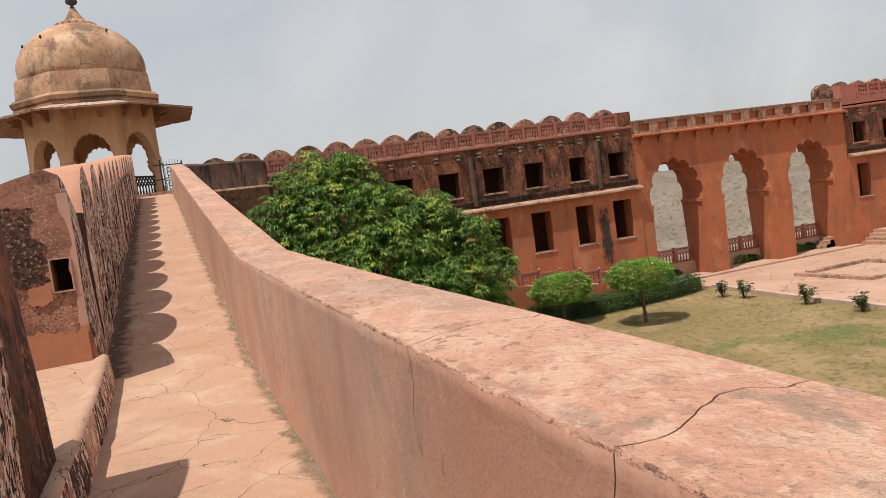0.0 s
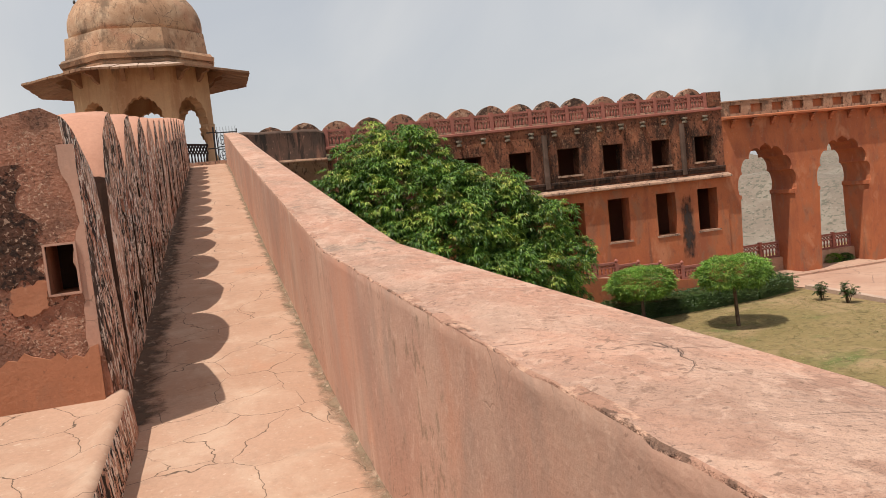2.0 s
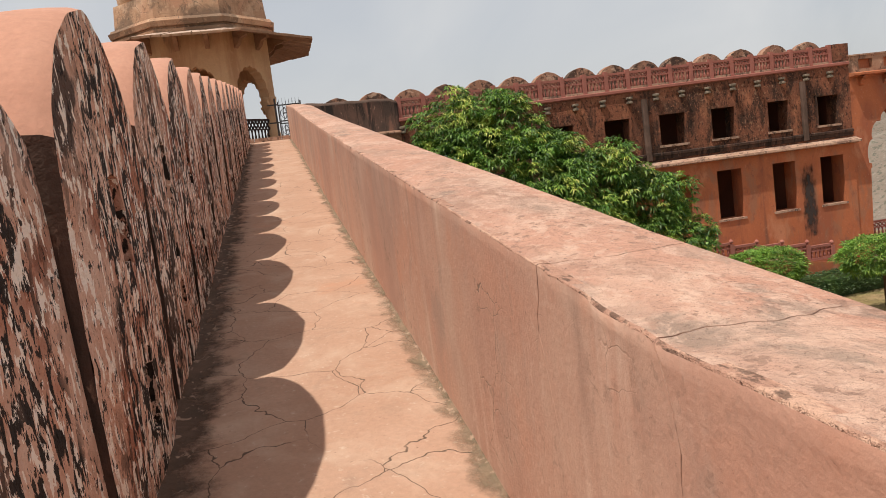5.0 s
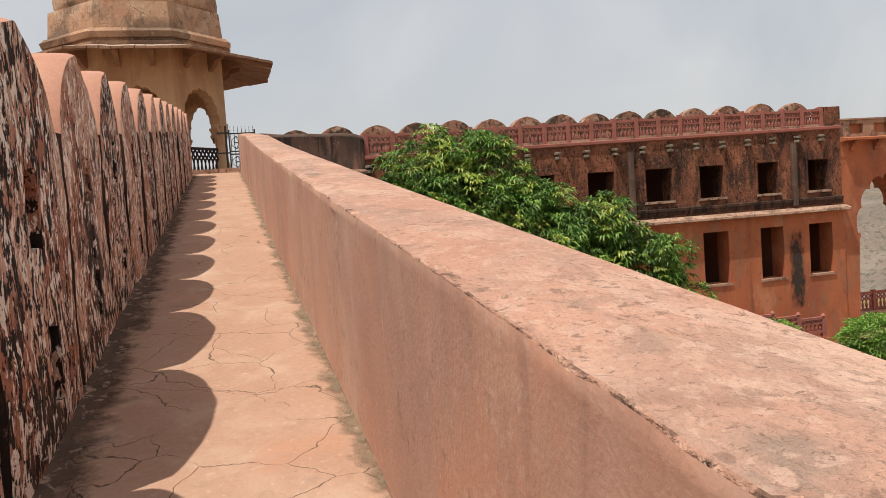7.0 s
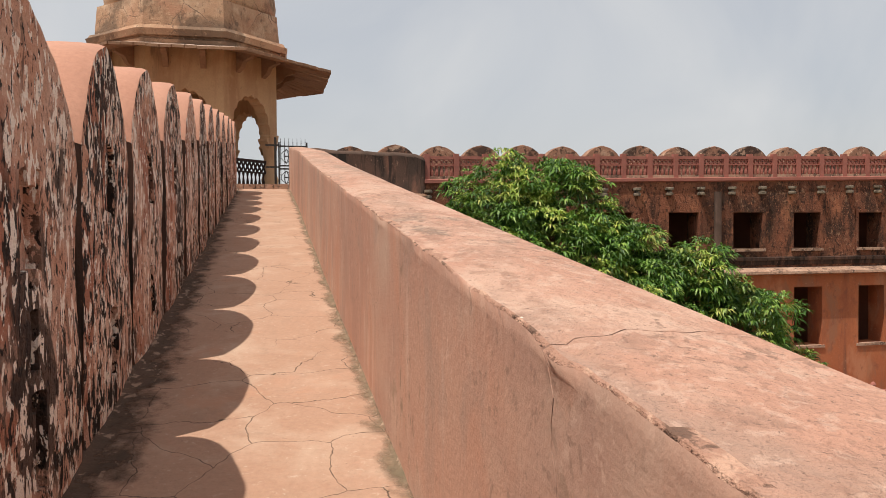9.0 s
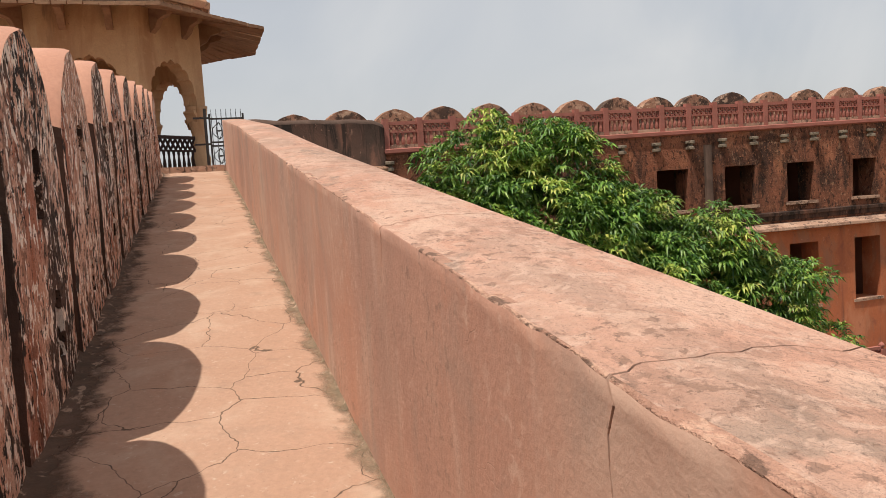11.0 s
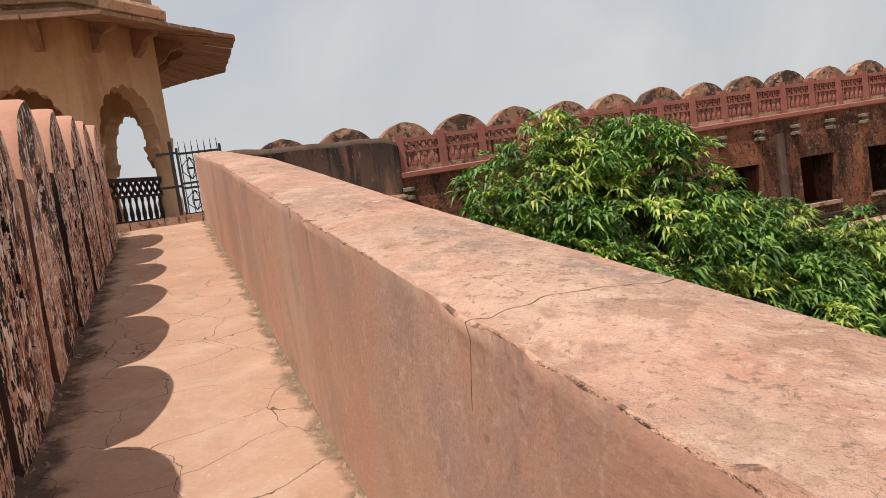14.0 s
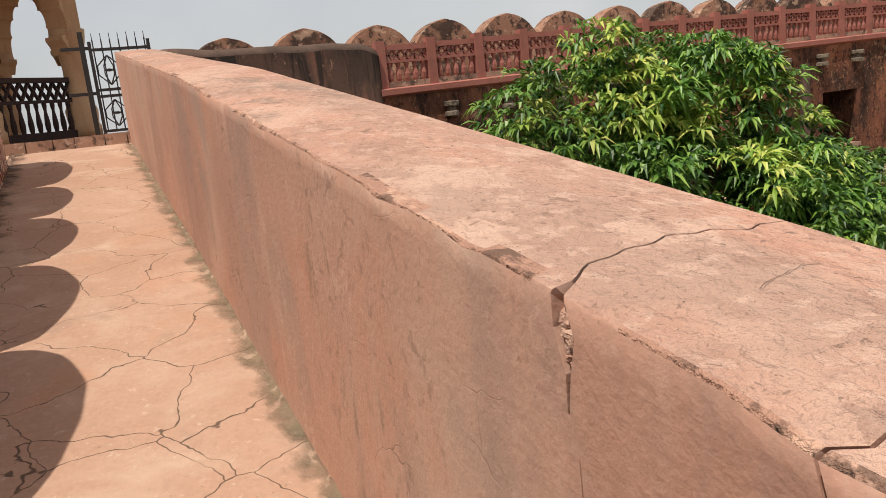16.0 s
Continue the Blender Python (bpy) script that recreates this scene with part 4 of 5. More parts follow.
def stain_mat():
    """Soot that thins out to bare wall at its ragged rim."""
    m = bpy.data.materials.new("black_water_streak")
    m.use_nodes = True
    n, l = m.node_tree.nodes, m.node_tree.links
    b = n["Principled BSDF"]
    b.inputs["Base Color"].default_value, b.inputs["Roughness"].default_value = (0.045, 0.03, 0.025, 1), 0.95
    tc = n.new("ShaderNodeTexCoord")
    sep = n.new("ShaderNodeSeparateXYZ")
    l.new(tc.outputs["Generated"], sep.inputs[0])

    def calc(kind, a, b2):
        k = n.new("ShaderNodeMath")
        k.operation = kind
        for sock, v in zip(k.inputs, (a, b2)):
            if hasattr(v, "node"):
                l.new(v, sock)
            else:
                sock.default_value = v
        return k.outputs[0]

    def hump(axis, sharp):
        q = calc("MULTIPLY", calc("MULTIPLY", sep.outputs[axis], calc("SUBTRACT", 1.0, sep.outputs[axis])), 4.0)
        return calc("POWER", q, sharp)

    rim = calc("MULTIPLY", hump("X", 1.2), hump("Z", 0.5))
    mp = n.new("ShaderNodeMapping")
    mp.inputs["Scale"].default_value = (1, 1, 0.45)
    l.new(tc.outputs["Object"], mp.inputs[0])
    t = n.new("ShaderNodeTexNoise")
    t.inputs["Scale"].default_value, t.inputs["Detail"].default_value = 9.0, 6.0
    l.new(mp.outputs[0], t.inputs["Vector"])
    r = n.new("ShaderNodeMapRange")
    r.inputs[1].default_value, r.inputs[2].default_value, r.inputs[4].default_value = 0.62, 1.05, 0.93
    l.new(calc("ADD", t.outputs["Fac"], calc("MULTIPLY", rim, 0.6)), r.inputs[0])
    l.new(calc("MULTIPLY", r.outputs[0], calc("MINIMUM", calc("MULTIPLY", rim, 6.0), 1.0)), b.inputs["Alpha"])
    return m


def streak_patch(x, z0, z1, w):
    bm = B()
    box(bm, x - w, FY - 0.034, z0, x + w, FY - 0.029, z1)
    tagged(part("trim_water_stain", bm, stain_mat()), "black water stain running down the red wall", "stain", kind="structure")


streak_patch(19.02, -2.6, 0.25, 0.36)


# ---- stone railings ----
def railing(name, x0, x1, y, z0, height, pitch, label, knobs=False, slope=(0, 0)):
    """Posts and pierced panels from x0 to x1; slope moves y and z along it."""
    top = empty(name, label, "railing", (x0, y, z0), "")
    count = max(1, round((x1 - x0) / pitch))
    pitch = (x1 - x0) / count
    bm = B()
    box(bm, -0.07, -0.07, 0, 0.07, 0.07, height + 0.06)
    bevelled(bm, 0.012, 1)
    if knobs:
        lathe(bm, [(0.03, height + 0.05), (0.03, height + 0.08), (0.065, height + 0.12), (0.075, height + 0.16), (0.055, height + 0.2), (0.012, height + 0.235), (0.005, height + 0.25)], 10)
    post = part("post", bm, SANDSTONE, top)
    w = pitch - 0.14
    bm = B()
    for a, b in ((0.0, 0.09), (height * 0.58, height * 0.64), (height - 0.08, height)):
        box(bm, 0.07, -0.045, a, 0.07 + w, 0.045, b)
    nb = 5
    for i in range(nb):
        cx = 0.07 + w * (i + 0.5) / nb
        hh = height * 0.58 - 0.09
        lathe(bm, [(0.028, 0), (0.045, hh * 0.15), (0.05, hh * 0.4), (0.026, hh * 0.75), (0.04, hh * 0.9), (0.04, hh)], 6, (cx, 0, 0.09))
    z_lo, z_hi = height * 0.64, height - 0.08
    n = 5
    t = 0.014
    for i in range(n):
        a = 0.07 + w * i / n
        b = 0.07 + w * (i + 1) / n
        for p, q in (((a, z_lo), (b, z_hi)), ((b, z_lo), (a, z_hi))):
            dx, dz = q[0] - p[0], q[1] - p[1]
            ln = math.hypot(dx, dz)
            nx, nz = -dz / ln * t, dx / ln * t
            slab(bm, [(p[0] + nx, p[1] + nz), (p[0] - nx, p[1] - nz), (q[0] - nx, q[1] - nz), (q[0] + nx, q[1] + nz)], lambda u, v, d: (u, d, v), -0.025, 0.025)
    panel = part("panel", bm, SANDSTONE, top, "pierced panel with lattice over small balusters")
    for i in range(count + 1):
        m = Matrix.Translation((i * pitch, slope[0] * i * pitch, slope[1] * i * pitch))
        if i:
            sharing("post", post, top, m)
            if i < count:
                o = sharing("panel", panel, top, m)
    return top


railing("stone_railing", BX0 + 0.08, 20.35, FY + 0.08, ROOF + 0.02, 0.62, 0.815, "red sandstone pierced railing along the roof edge", slope=(0, RISE))
bm = B()
box(bm, 20.43, FY - 0.012, ROOF + 0.36, BX1 + 0.03, FY + 0.55, 4.42)
tagged(part("wall_roof_pier", bevelled(bm, 0.03), SOOT), "dark stained square pier ending the roof railing", "wall", kind="structure")


def far_merlons(x0, x1, y, z0, label, rise=0.0):
    proto = None
    x = x0
    i = 0
    while x < x1:
        if proto is None:
            bm = merlon_mesh(1.28, 1.12, 0.72, 0.4, 0.5, 77)
            proto = merlon_thing("far_merlon", bm, [FAR_MERLON, FAR_MERLON])
            proto.matrix_basis = Matrix.Translation((x, y, z0)) @ Matrix.Rotation(-math.pi / 2, 4, "Z")
            tagged(proto, label, "merlon", "merlons on the far roof wall")
        else:
            copy_thing(proto, Matrix.Translation((x, y, z0 + rise * x + 0.02 * math.sin(i * 2.1))) @ Matrix.Rotation(-math.pi / 2, 4, "Z"))
        i += 1
        x = x0 + 1.30 * i + (0.075 * max(0, i - 10) ** 1.45 if rise else 0.0)


far_merlons(2.33, 21.6, 32.5, ROOF - 0.03, "rounded mottled merlon on the far roof wall", 0.0157)


# dark corner wall between the walk's end and the building
def corner_wall():
    bm = B()
    a, b = Vector((0.93, 29.40, 0)), Vector((4.07, 30.36, 0))
    d = (b - a).normalized()
    nrm = Vector((d.y, -d.x, 0))
    prof = [(0.0, -9), (0.0, 2.95), (0.10, 2.98), (0.10, 3.06), (0.0, 3.10), (0.0, 4.05), (-0.05, 4.14), (-0.30, 4.16), (-0.42, 4.05), (-0.42, -9)]
    n = 24
    rows = []
    for i in range(n + 1):
        s = i / n
        p = a.lerp(b, s)
        rows.append([bm.verts.new((p.x + nrm.x * (o + 0.02 * rnd((s * 5, z, 3), 1.0)), p.y + nrm.y * o, z + (0.03 * rnd((s * 6, 1, z), 1.0) if z > 4 else 0) - (0.10 * max(0, s - 0.93) / 0.07 if z > 4 and s > 0.93 else 0))) for o, z in prof])
    for p, q in zip(rows, rows[1:]):
        for i in range(len(prof) - 1):
            f = bm.faces.new((p[i], p[i + 1], q[i + 1], q[i]))
            f.material_index = 1 if 5 <= i <= 7 else (2 if i <= 3 else 0)
            f.smooth = True
    bm.faces.new(rows[0])
    bm.faces.new(rows[-1][::-1])
    bmesh.ops.recalc_face_normals(bm, faces=bm.faces)
    tagged(part("wall_corner", bm, [BLACK, CHANNEL, MOTTLED]), "black weathered corner wall with a thin ledge", "wall", kind="structure")


corner_wall()


# ---- the arcade ----
AX0, AX1, ATOP = 21.08, 34.35, 3.93
ARCHES = [(21.66, 24.83), (25.87, 29.0), (30.17, 33.35)]


def arcade():
    top = empty("arcade", "tall red arcade of three many-lobed arches", "arcade", ((AX0 + AX1) / 2, FY + 0.8, GROUND), "structure")
    inv = Matrix.Translation(top.location).inverted()

    def sub(n, bm, m, lab=""):
        o = part(n, bm, m, top, lab)
        o.matrix_parent_inverse = inv
        return o

    cuts = [AX0, 25.35, 29.58, AX1]
    for (xl, xr), x0, x1 in zip(ARCHES, cuts, cuts[1:]):
        bm = B()
        arched_wall(bm, x0, x1, GROUND - 0.2, 3.18, xl, xr, -0.25, 2.0, lambda u, v, d: (u, d, v), FY + 0.02, FY + 1.62, 7, 0.085)
        sub("arch_wall", bm, RED, "red-orange arch with scalloped lobes")
        for x, s in ((xl, 1), (xr, -1)):
            bm = B()
            slab(bm, [(x - 0.02 * s, -0.75), (x + 0.02 * s, -0.70), (x + 0.10 * s, -0.35), (x + 0.22 * s, -0.28), (x + 0.22 * s, -0.12), (x - 0.02 * s, -0.10)], lambda u, v, d: (u, d, v), FY + 0.06, FY + 1.58)
            sub("impost", bm, RED)
    bm = B()
    slab(bm, [(FY + 1.64, 3.16), (FY - 0.04, 3.16), (FY - 0.30, 3.20), (FY - 0.30, 3.27), (FY - 0.02, 3.32), (FY + 1.64, 3.32)], lambda u, v, d: (d, u, v), AX0, AX1)
    sub("cornice", bm, RED)
    holes = []
    x = AX0 + 0.45
    while x < AX1 - 0.7:
        holes.append((x, x + 0.60, 3.44, 3.79))
        x += 1.10
    bm = holed(B(), AX0, AX1, 3.30, ATOP, FY + 0.01, FY + 0.14, holes)
    sub("parapet_wall", bm, MOTTLED, "mottled parapet with sunk panels")
    bm = B()
    box(bm, AX0, FY + 0.141, 3.30, AX1, FY + 0.45, ATOP - 0.002)
    sub("panel_backing", bm, RED, "red plaster at the back of the sunk panels")
    bm = B()
    box(bm, AX0, FY - 0.03, ATOP, AX1, FY + 0.5, ATOP + 0.05)
    sub("coping", bm, LEDGE)
    x = AX0 + 0.5
    while x < AX1 - 0.3:
        bm = B()
        slab(bm, [(FY + 0.03, 3.155), (FY - 0.24, 3.155), (FY - 0.25, 3.10), (FY - 0.17, 3.07), (FY - 0.15, 3.0), (FY - 0.08, 2.95), (FY - 0.07, 2.86), (FY + 0.03, 2.80)], lambda u, v, d: (d, u, v), x - 0.085, x + 0.085)
        sub("bracket", bm, RED)
        x += 1.05
    bm = B()
    box(bm, AX0, FY + 0.0, 2.62, AX1, FY + 0.05, 2.68)
    sub("string_moulding", bm, RED)
    bm = B()
    box(bm, AX0 + 0.3, FY - 0.5, GROUND - 0.2, AX1, FY + 2.4, GROUND + 0.14)
    sub("plinth", bevelled(bm, 0.03, 1), PAVE)
    bm = B()
    box(bm, AX0 + 0.3, FY + 1.25, GROUND + 0.14, AX1, FY + 1.7, GROUND + 0.75)
    sub("low_wall", bm, FLOOR)


arcade()


def side_door():
    x, y0, y1, z0, z1 = 33.35, FY + 0.55, FY + 1.25, GROUND + 0.7, GROUND + 2.55
    bm = B()
    for a in ((y0 - 0.08, z0, y0, z1 + 0.08), (y1, z0, y1 + 0.08, z1 + 0.08), (y0, z1, y1, z1 + 0.08)):
        box(bm, x - 0.03, a[0], a[1], x + 0.02, a[2], a[3])
    top = tagged(part("door_1", bm, RED), "doorway framed in red plaster in the arcade pier, opening painted dark", "door", kind="structure")
    # flat panel coloured dark for the opening's shade; no recess is cut
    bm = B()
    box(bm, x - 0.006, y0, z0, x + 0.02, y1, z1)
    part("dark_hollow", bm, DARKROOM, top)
    steps = empty("arcade_steps", "short flight of worn pink stone steps by the arcade", "steps", (32.9, FY + 0.9, GROUND + 0.14))
    for i in range(3):
        bm = B()
        box(bm, 32.5 + 0.27 * i, FY + 0.5, GROUND + 0.12, 33.33, FY + 1.3, GROUND + 0.14 + 0.185 * (i + 1))
        o = part("tread", bevelled(bm, 0.012, 1), LEDGE, steps)
        o.matrix_parent_inverse = Matrix.Translation(steps.location).inverted()
    steps = empty("court_steps", "broad stone steps with pink risers before the far building", "steps", (36.0, 29.2, GROUND))
    for i in range(4):
        bm = B()
        box(bm, 34.6 + 0.3 * i, 28.2, GROUND, 37.5, FY - 0.05, GROUND + 0.06 + 0.17 * (i + 1))
        o = part("tread", bevelled(bm, 0.012, 1), PAVE, steps)
        o.matrix_parent_inverse = Matrix.Translation(steps.location).inverted()


side_door()


def court_pool():
    top = empty("sunken_pool", "shallow rectangular dry pool with a pink stone rim", "pool", (27.5, 23.5, GROUND + 0.06))
    for a in ((25.4, 22.0, 29.6, 22.3), (25.4, 25.6, 29.6, 25.9), (25.4, 22.3, 25.7, 25.6), (29.3, 22.3, 29.6, 25.6)):
        bm = B()
        box(bm, a[0], a[1], GROUND + 0.05, a[2], a[3], GROUND + 0.2)
        o = part("rim", bevelled(bm, 0.02, 1), LEDGE, top)
        o.matrix_parent_inverse = Matrix.Translation(top.location).inverted()


court_pool()
for xl, xr in ARCHES:
    railing("stone_railing", xl + 0.02, xr - 0.02, FY + 1.48, GROUND + 0.75, 0.72, 1.0, "red sandstone pierced railing in the arcade opening")

UW2 = [(34.9, 35.8), (37.1, 38.0), (39.2, 40.1), (41.3, 42.2), (43.4, 44.3)]
facade("far_building", AX1, 46.0, UW2, UW2, "far two-storey red fort building with dark stained upper wall", 1.9)
railing("stone_railing", AX1 + 1.2, 46.0, FY + 0.08, ROOF + 0.42, 0.72, 0.83, "red sandstone pierced railing along the roof edge")
bm = B()
box(bm, AX1, FY + 0.02, ROOF, 46.0, FY + 0.5, ROOF + 0.42)
box(bm, AX1, FY + 0.02, ROOF + 0.42, AX1 + 1.1, FY + 0.5, ROOF + 1.15)
tagged(part("wall_far_roof", bm, SANDSTONE), "red roof kerb and stepped pier", "wall", kind="structure")
far_merlons(35.2, 46.0, 32.2, ROOF + 0.4, "rounded mottled merlon on the far roof wall")


# ---- the domed pavilion ----
CX, CY, CZ = -2.2, 35.6, 3.38


def octo(r_flat, turn=math.pi / 8):
    r = r_flat / math.cos(math.pi / 8)
    return [(CX + r * math.cos(turn + i * math.pi / 4), CY + r * math.sin(turn + i * math.pi / 4)) for i in range(8)]


def pavilion():
    top = empty("domed_pavilion", "octagonal ochre plastered pavilion with wide eave and weathered dome", "pavilion", (CX, CY, CZ))
    inv = Matrix.Translation(top.location).inverted()

    def sub(n, bm, m, lab="", smooth=False, parent=None):
        o = part(n, bm, m, parent or top, lab, smooth)
        if parent is None:
            o.matrix_parent_inverse = inv
        return o

    a = 2.5
    side = 2 * a * math.tan(math.pi / 8)
    for i in range(8):
        ang = i * math.pi / 4 - math.pi / 2
        nx, ny = math.cos(ang), math.sin(ang)
        tx, ty = -ny, nx

        def put(u, v, d):
            return (CX + nx * (a - d) + tx * u, CY + ny * (a - d) + ty * u, v)

        bm = B()
        arched_wall(bm, -side / 2, side / 2, CZ + 1.75, 7.45, -0.76, 0.76, 4.98, 6.22, put, 0.0, 0.42, 9, 0.06)
        bm.faces.ensure_lookup_table()
        sub("arch_wall", bm, TAN, "ochre plaster wall with lobed arch")
        bm = B()
        slab(bm, [(-0.74, 5.06), (-0.64, 5.04), (-0.64, 4.98), (-0.70, 4.90), (-0.76, 4.75)], put, 0.03, 0.40)
        sub("impost", bm, TAN)
        bm = B()
        slab(bm, [(0.74, 5.06), (0.64, 5.04), (0.64, 4.98), (0.70, 4.90), (0.76, 4.75)], put, 0.03, 0.40)
        sub("impost", bm, TAN)
        # brackets carry the dark tone painted for the shaded underside
        for s in (-0.5, 0.5):
            bm = B()
            slab(bm, [(0.0, 7.42), (-0.62, 7.27), (-0.58, 7.16), (-0.30, 7.08), (-0.20, 6.92), (0.0, 6.80)], lambda u, v, d: put(s + d, v, u), -0.08, 0.08)
            sub("eave_bracket", bm, EAVE_SHADED)
        # railing between the columns
        bm = B()
        slab(bm, [(-0.72, CZ + 0.92), (0.72, CZ + 0.92), (0.72, CZ + 1.0), (-0.72, CZ + 1.0)], put, 0.14, 0.24)
        slab(bm, [(-0.72, CZ + 0.60), (0.72, CZ + 0.60), (0.72, CZ + 0.65), (-0.72, CZ + 0.65)], put, 0.16, 0.22)
        slab(bm, [(-0.72, CZ), (0.72, CZ), (0.72, CZ + 0.14), (-0.72, CZ + 0.14)], put, 0.14, 0.24)
        for j in range(9):
            c = -0.72 + 1.44 * (j + 0.5) / 9
            px, py, _ = put(c, 0, 0.19)
            lathe(bm, [(0.03, 0), (0.04, 0.06), (0.044, 0.14), (0.022, 0.34), (0.036, 0.42), (0.036, 0.46)], 8, (px, py, CZ + 0.14))
        for j in range(9):
            c0 = -0.72 + 1.44 * j / 9
            c1 = c0 + 1.44 / 9
            for p, q in (((c0, CZ + 0.65), (c1, CZ + 0.92)), ((c1, CZ + 0.65), (c0, CZ + 0.92))):
                dx, dz = q[0] - p[0], q[1] - p[1]
                ln = math.hypot(dx, dz)
                ox, oz = -dz / ln * 0.013, dx / ln * 0.013
                slab(bm, [(p[0] + ox, p[1] + oz), (p[0] - ox, p[1] - oz), (q[0] - ox, q[1] - oz), (q[0] + ox, q[1] + oz)], put, 0.16, 0.22)
        if i in (3, 4, 5):
            bm.free()
        else:
            sub("balustrade", bm, BALUSTER, "dark pierced balustrade panel")
        # columns at the corners
        c2 = ang + math.pi / 8
        rr = (a - 0.22) / math.cos(math.pi / 8)
        at = (CX + rr * math.cos(c2), CY + rr * math.sin(c2), CZ)
        bm = lathe(B(), [(0.27, 0.0), (0.27, 0.18), (0.24, 0.22), (0.26, 0.45), (0.20, 0.6), (0.185, 0.7), (0.175, 1.25), (0.20, 1.3), (0.20, 1.36), (0.21, 1.42), (0.255, 1.62), (0.275, 1.78)], 16, at)
        sub("column", bm, TAN, "round ochre column with flared capital", True)
    # eave: sloping stone slabs laid side by side
    inner, outer = octo(2.46), octo(4.1)
    rng = random.Random(8)
    for i in range(8):
        j = (i + 1) % 8
        n = 11
        for k in range(n):
            f0, f1 = k / n + 0.004, (k + 1) / n - 0.004
            dz, dr = rng.uniform(-0.012, 0.012), rng.uniform(-0.03, 0.02)
            bm = B()
            def at(fr, end, z):
                p, q = Vector(inner[i]), Vector(inner[j])
                r, s = Vector(outer[i]), Vector(outer[j])
                a1, b1 = p.lerp(q, fr), r.lerp(s, fr)
                v = a1.lerp(b1, end * (1 + dr * 0.3))
                return bm.verts.new((v.x, v.y, z + dz))
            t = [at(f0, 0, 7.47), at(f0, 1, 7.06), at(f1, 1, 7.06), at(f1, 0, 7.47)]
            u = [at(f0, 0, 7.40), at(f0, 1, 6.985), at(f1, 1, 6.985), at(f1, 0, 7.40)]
            # lit tone on the top face, shaded tone on all others
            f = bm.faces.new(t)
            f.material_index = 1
            bm.faces.new(u[::-1])
            for m in range(4):
                bm.faces.new((t[m], u[m], u[(m + 1) % 4], t[(m + 1) % 4]))
            bmesh.ops.recalc_face_normals(bm, faces=bm.faces)
            sub("eave_slab", bm, [EAVE_SHADED, EAVETOP])

    bm = B()

    def ring(pts, z):
        return [bm.verts.new((x, y, z)) for x, y in pts]

    # drum mouldings
    for lo, hi, r0, r1 in ((7.40, 7.52, 2.72, 2.74), (7.521, 7.62, 2.66, 2.66), (7.621, 7.78, 2.78, 2.84), (7.781, 7.90, 2.80, 2.72)):
        p, q = ring(octo(r0), lo), ring(octo(r1), hi)
        for i in range(8):
            j = (i + 1) % 8
            bm.faces.new((p[i], p[j], q[j], q[i]))
        bm.faces.new(p[::-1])
        bm.faces.new(q)
    bmesh.ops.subdivide_edges(bm, edges=[e for e in bm.edges if e.calc_length() > 1], cuts=7, use_grid_fill=True)
    for v in bm.verts:
        v.co += Vector((0.02 * rnd(v.co, 2.1), 0.02 * rnd(v.co + Vector((9, 0, 0)), 2.1), 0.015 * rnd(v.co, 2.9)))
    sub("base_moulding", bm, DOME, "weathered octagonal moulding")
    bm = B()
    p, q = ring(octo(2.60), 7.89), ring(octo(2.53), 8.74)
    for i in range(8):
        j = (i + 1) % 8
        bm.faces.new((p[i], p[j], q[j], q[i]))
    bm.faces.new(q)
    sub("drum", bm, DOME, "plain octagonal drum")
    prof = [(2.44, 8.70), (2.50, 8.95), (2.52, 9.25), (2.49, 9.5), (2.40, 9.78), (2.25, 10.05), (2.02, 10.32), (1.72, 10.58), (1.38, 10.80), (1.0, 10.98), (0.62, 11.10), (0.3, 11.16)]
    bm = lathe(B(), prof, 64, (CX, CY, 0))
    for v in bm.verts:
        v.co += Vector((v.co.x - CX, v.co.y - CY, 0)).normalized() * 0.02 * rnd(v.co, 1.3)
    dome = sub("dome", bm, DOME, "tan dome with dark weather stains", True)
    # lotus cap
    bm = B()
    for i in range(20):
        t = 2 * math.pi * i / 20
        c, s = math.cos(t), math.sin(t)
        pr = [(0.92, 10.96), (0.84, 11.12), (0.44, 11.30), (0.22, 11.62), (0.12, 11.82), (0.10, 11.82), (0.12, 11.3), (0.5, 11.0)]
        w = [0.12, 0.11, 0.065, 0.035, 0.02, 0.01, 0.01, 0.05]
        lo = [bm.verts.new((CX + c * r - s * ww, CY + s * r + c * ww, z)) for (r, z), ww in zip(pr, w)]
        hi = [bm.verts.new((CX + c * r + s * ww, CY + s * r - c * ww, z)) for (r, z), ww in zip(pr, w)]
        for k in range(len(pr)):
            m = (k + 1) % len(pr)
            bm.faces.new((lo[k], lo[m], hi[m], hi[k]))
    bmesh.ops.recalc_face_normals(bm, faces=bm.faces)
    lathe(bm, [(0.68, 11.02), (0.34, 11.28), (0.17, 11.6), (0.09, 11.84)], 20, (CX, CY, 0))
    sub("lotus_cap", bm, DOME, "petalled lotus cap")
    bm = lathe(B(), [(0.05, 11.8), (0.10, 11.86), (0.10, 11.9), (0.05, 11.93), (0.08, 11.98), (0.2, 12.04), (0.24, 12.12), (0.22, 12.2), (0.25, 12.24), (0.25, 12.27), (0.1, 12.3), (0.03, 12.36)], 20, (CX, CY, 0))
    sub("finial", bm, FINIAL, "dark metal urn finial", True)
    # floor plate and ceiling
    bm = B()
    slab(bm, octo(2.75), lambda u, v, d: (u, v, d), 3.2, CZ)
    sub("floor_plate", bm, LEDGE)
    bm = B()
    slab(bm, octo(2.4), lambda u, v, d: (u, v, d), 7.2, 7.3)
    sub("ceiling_plate", bm, TAN)
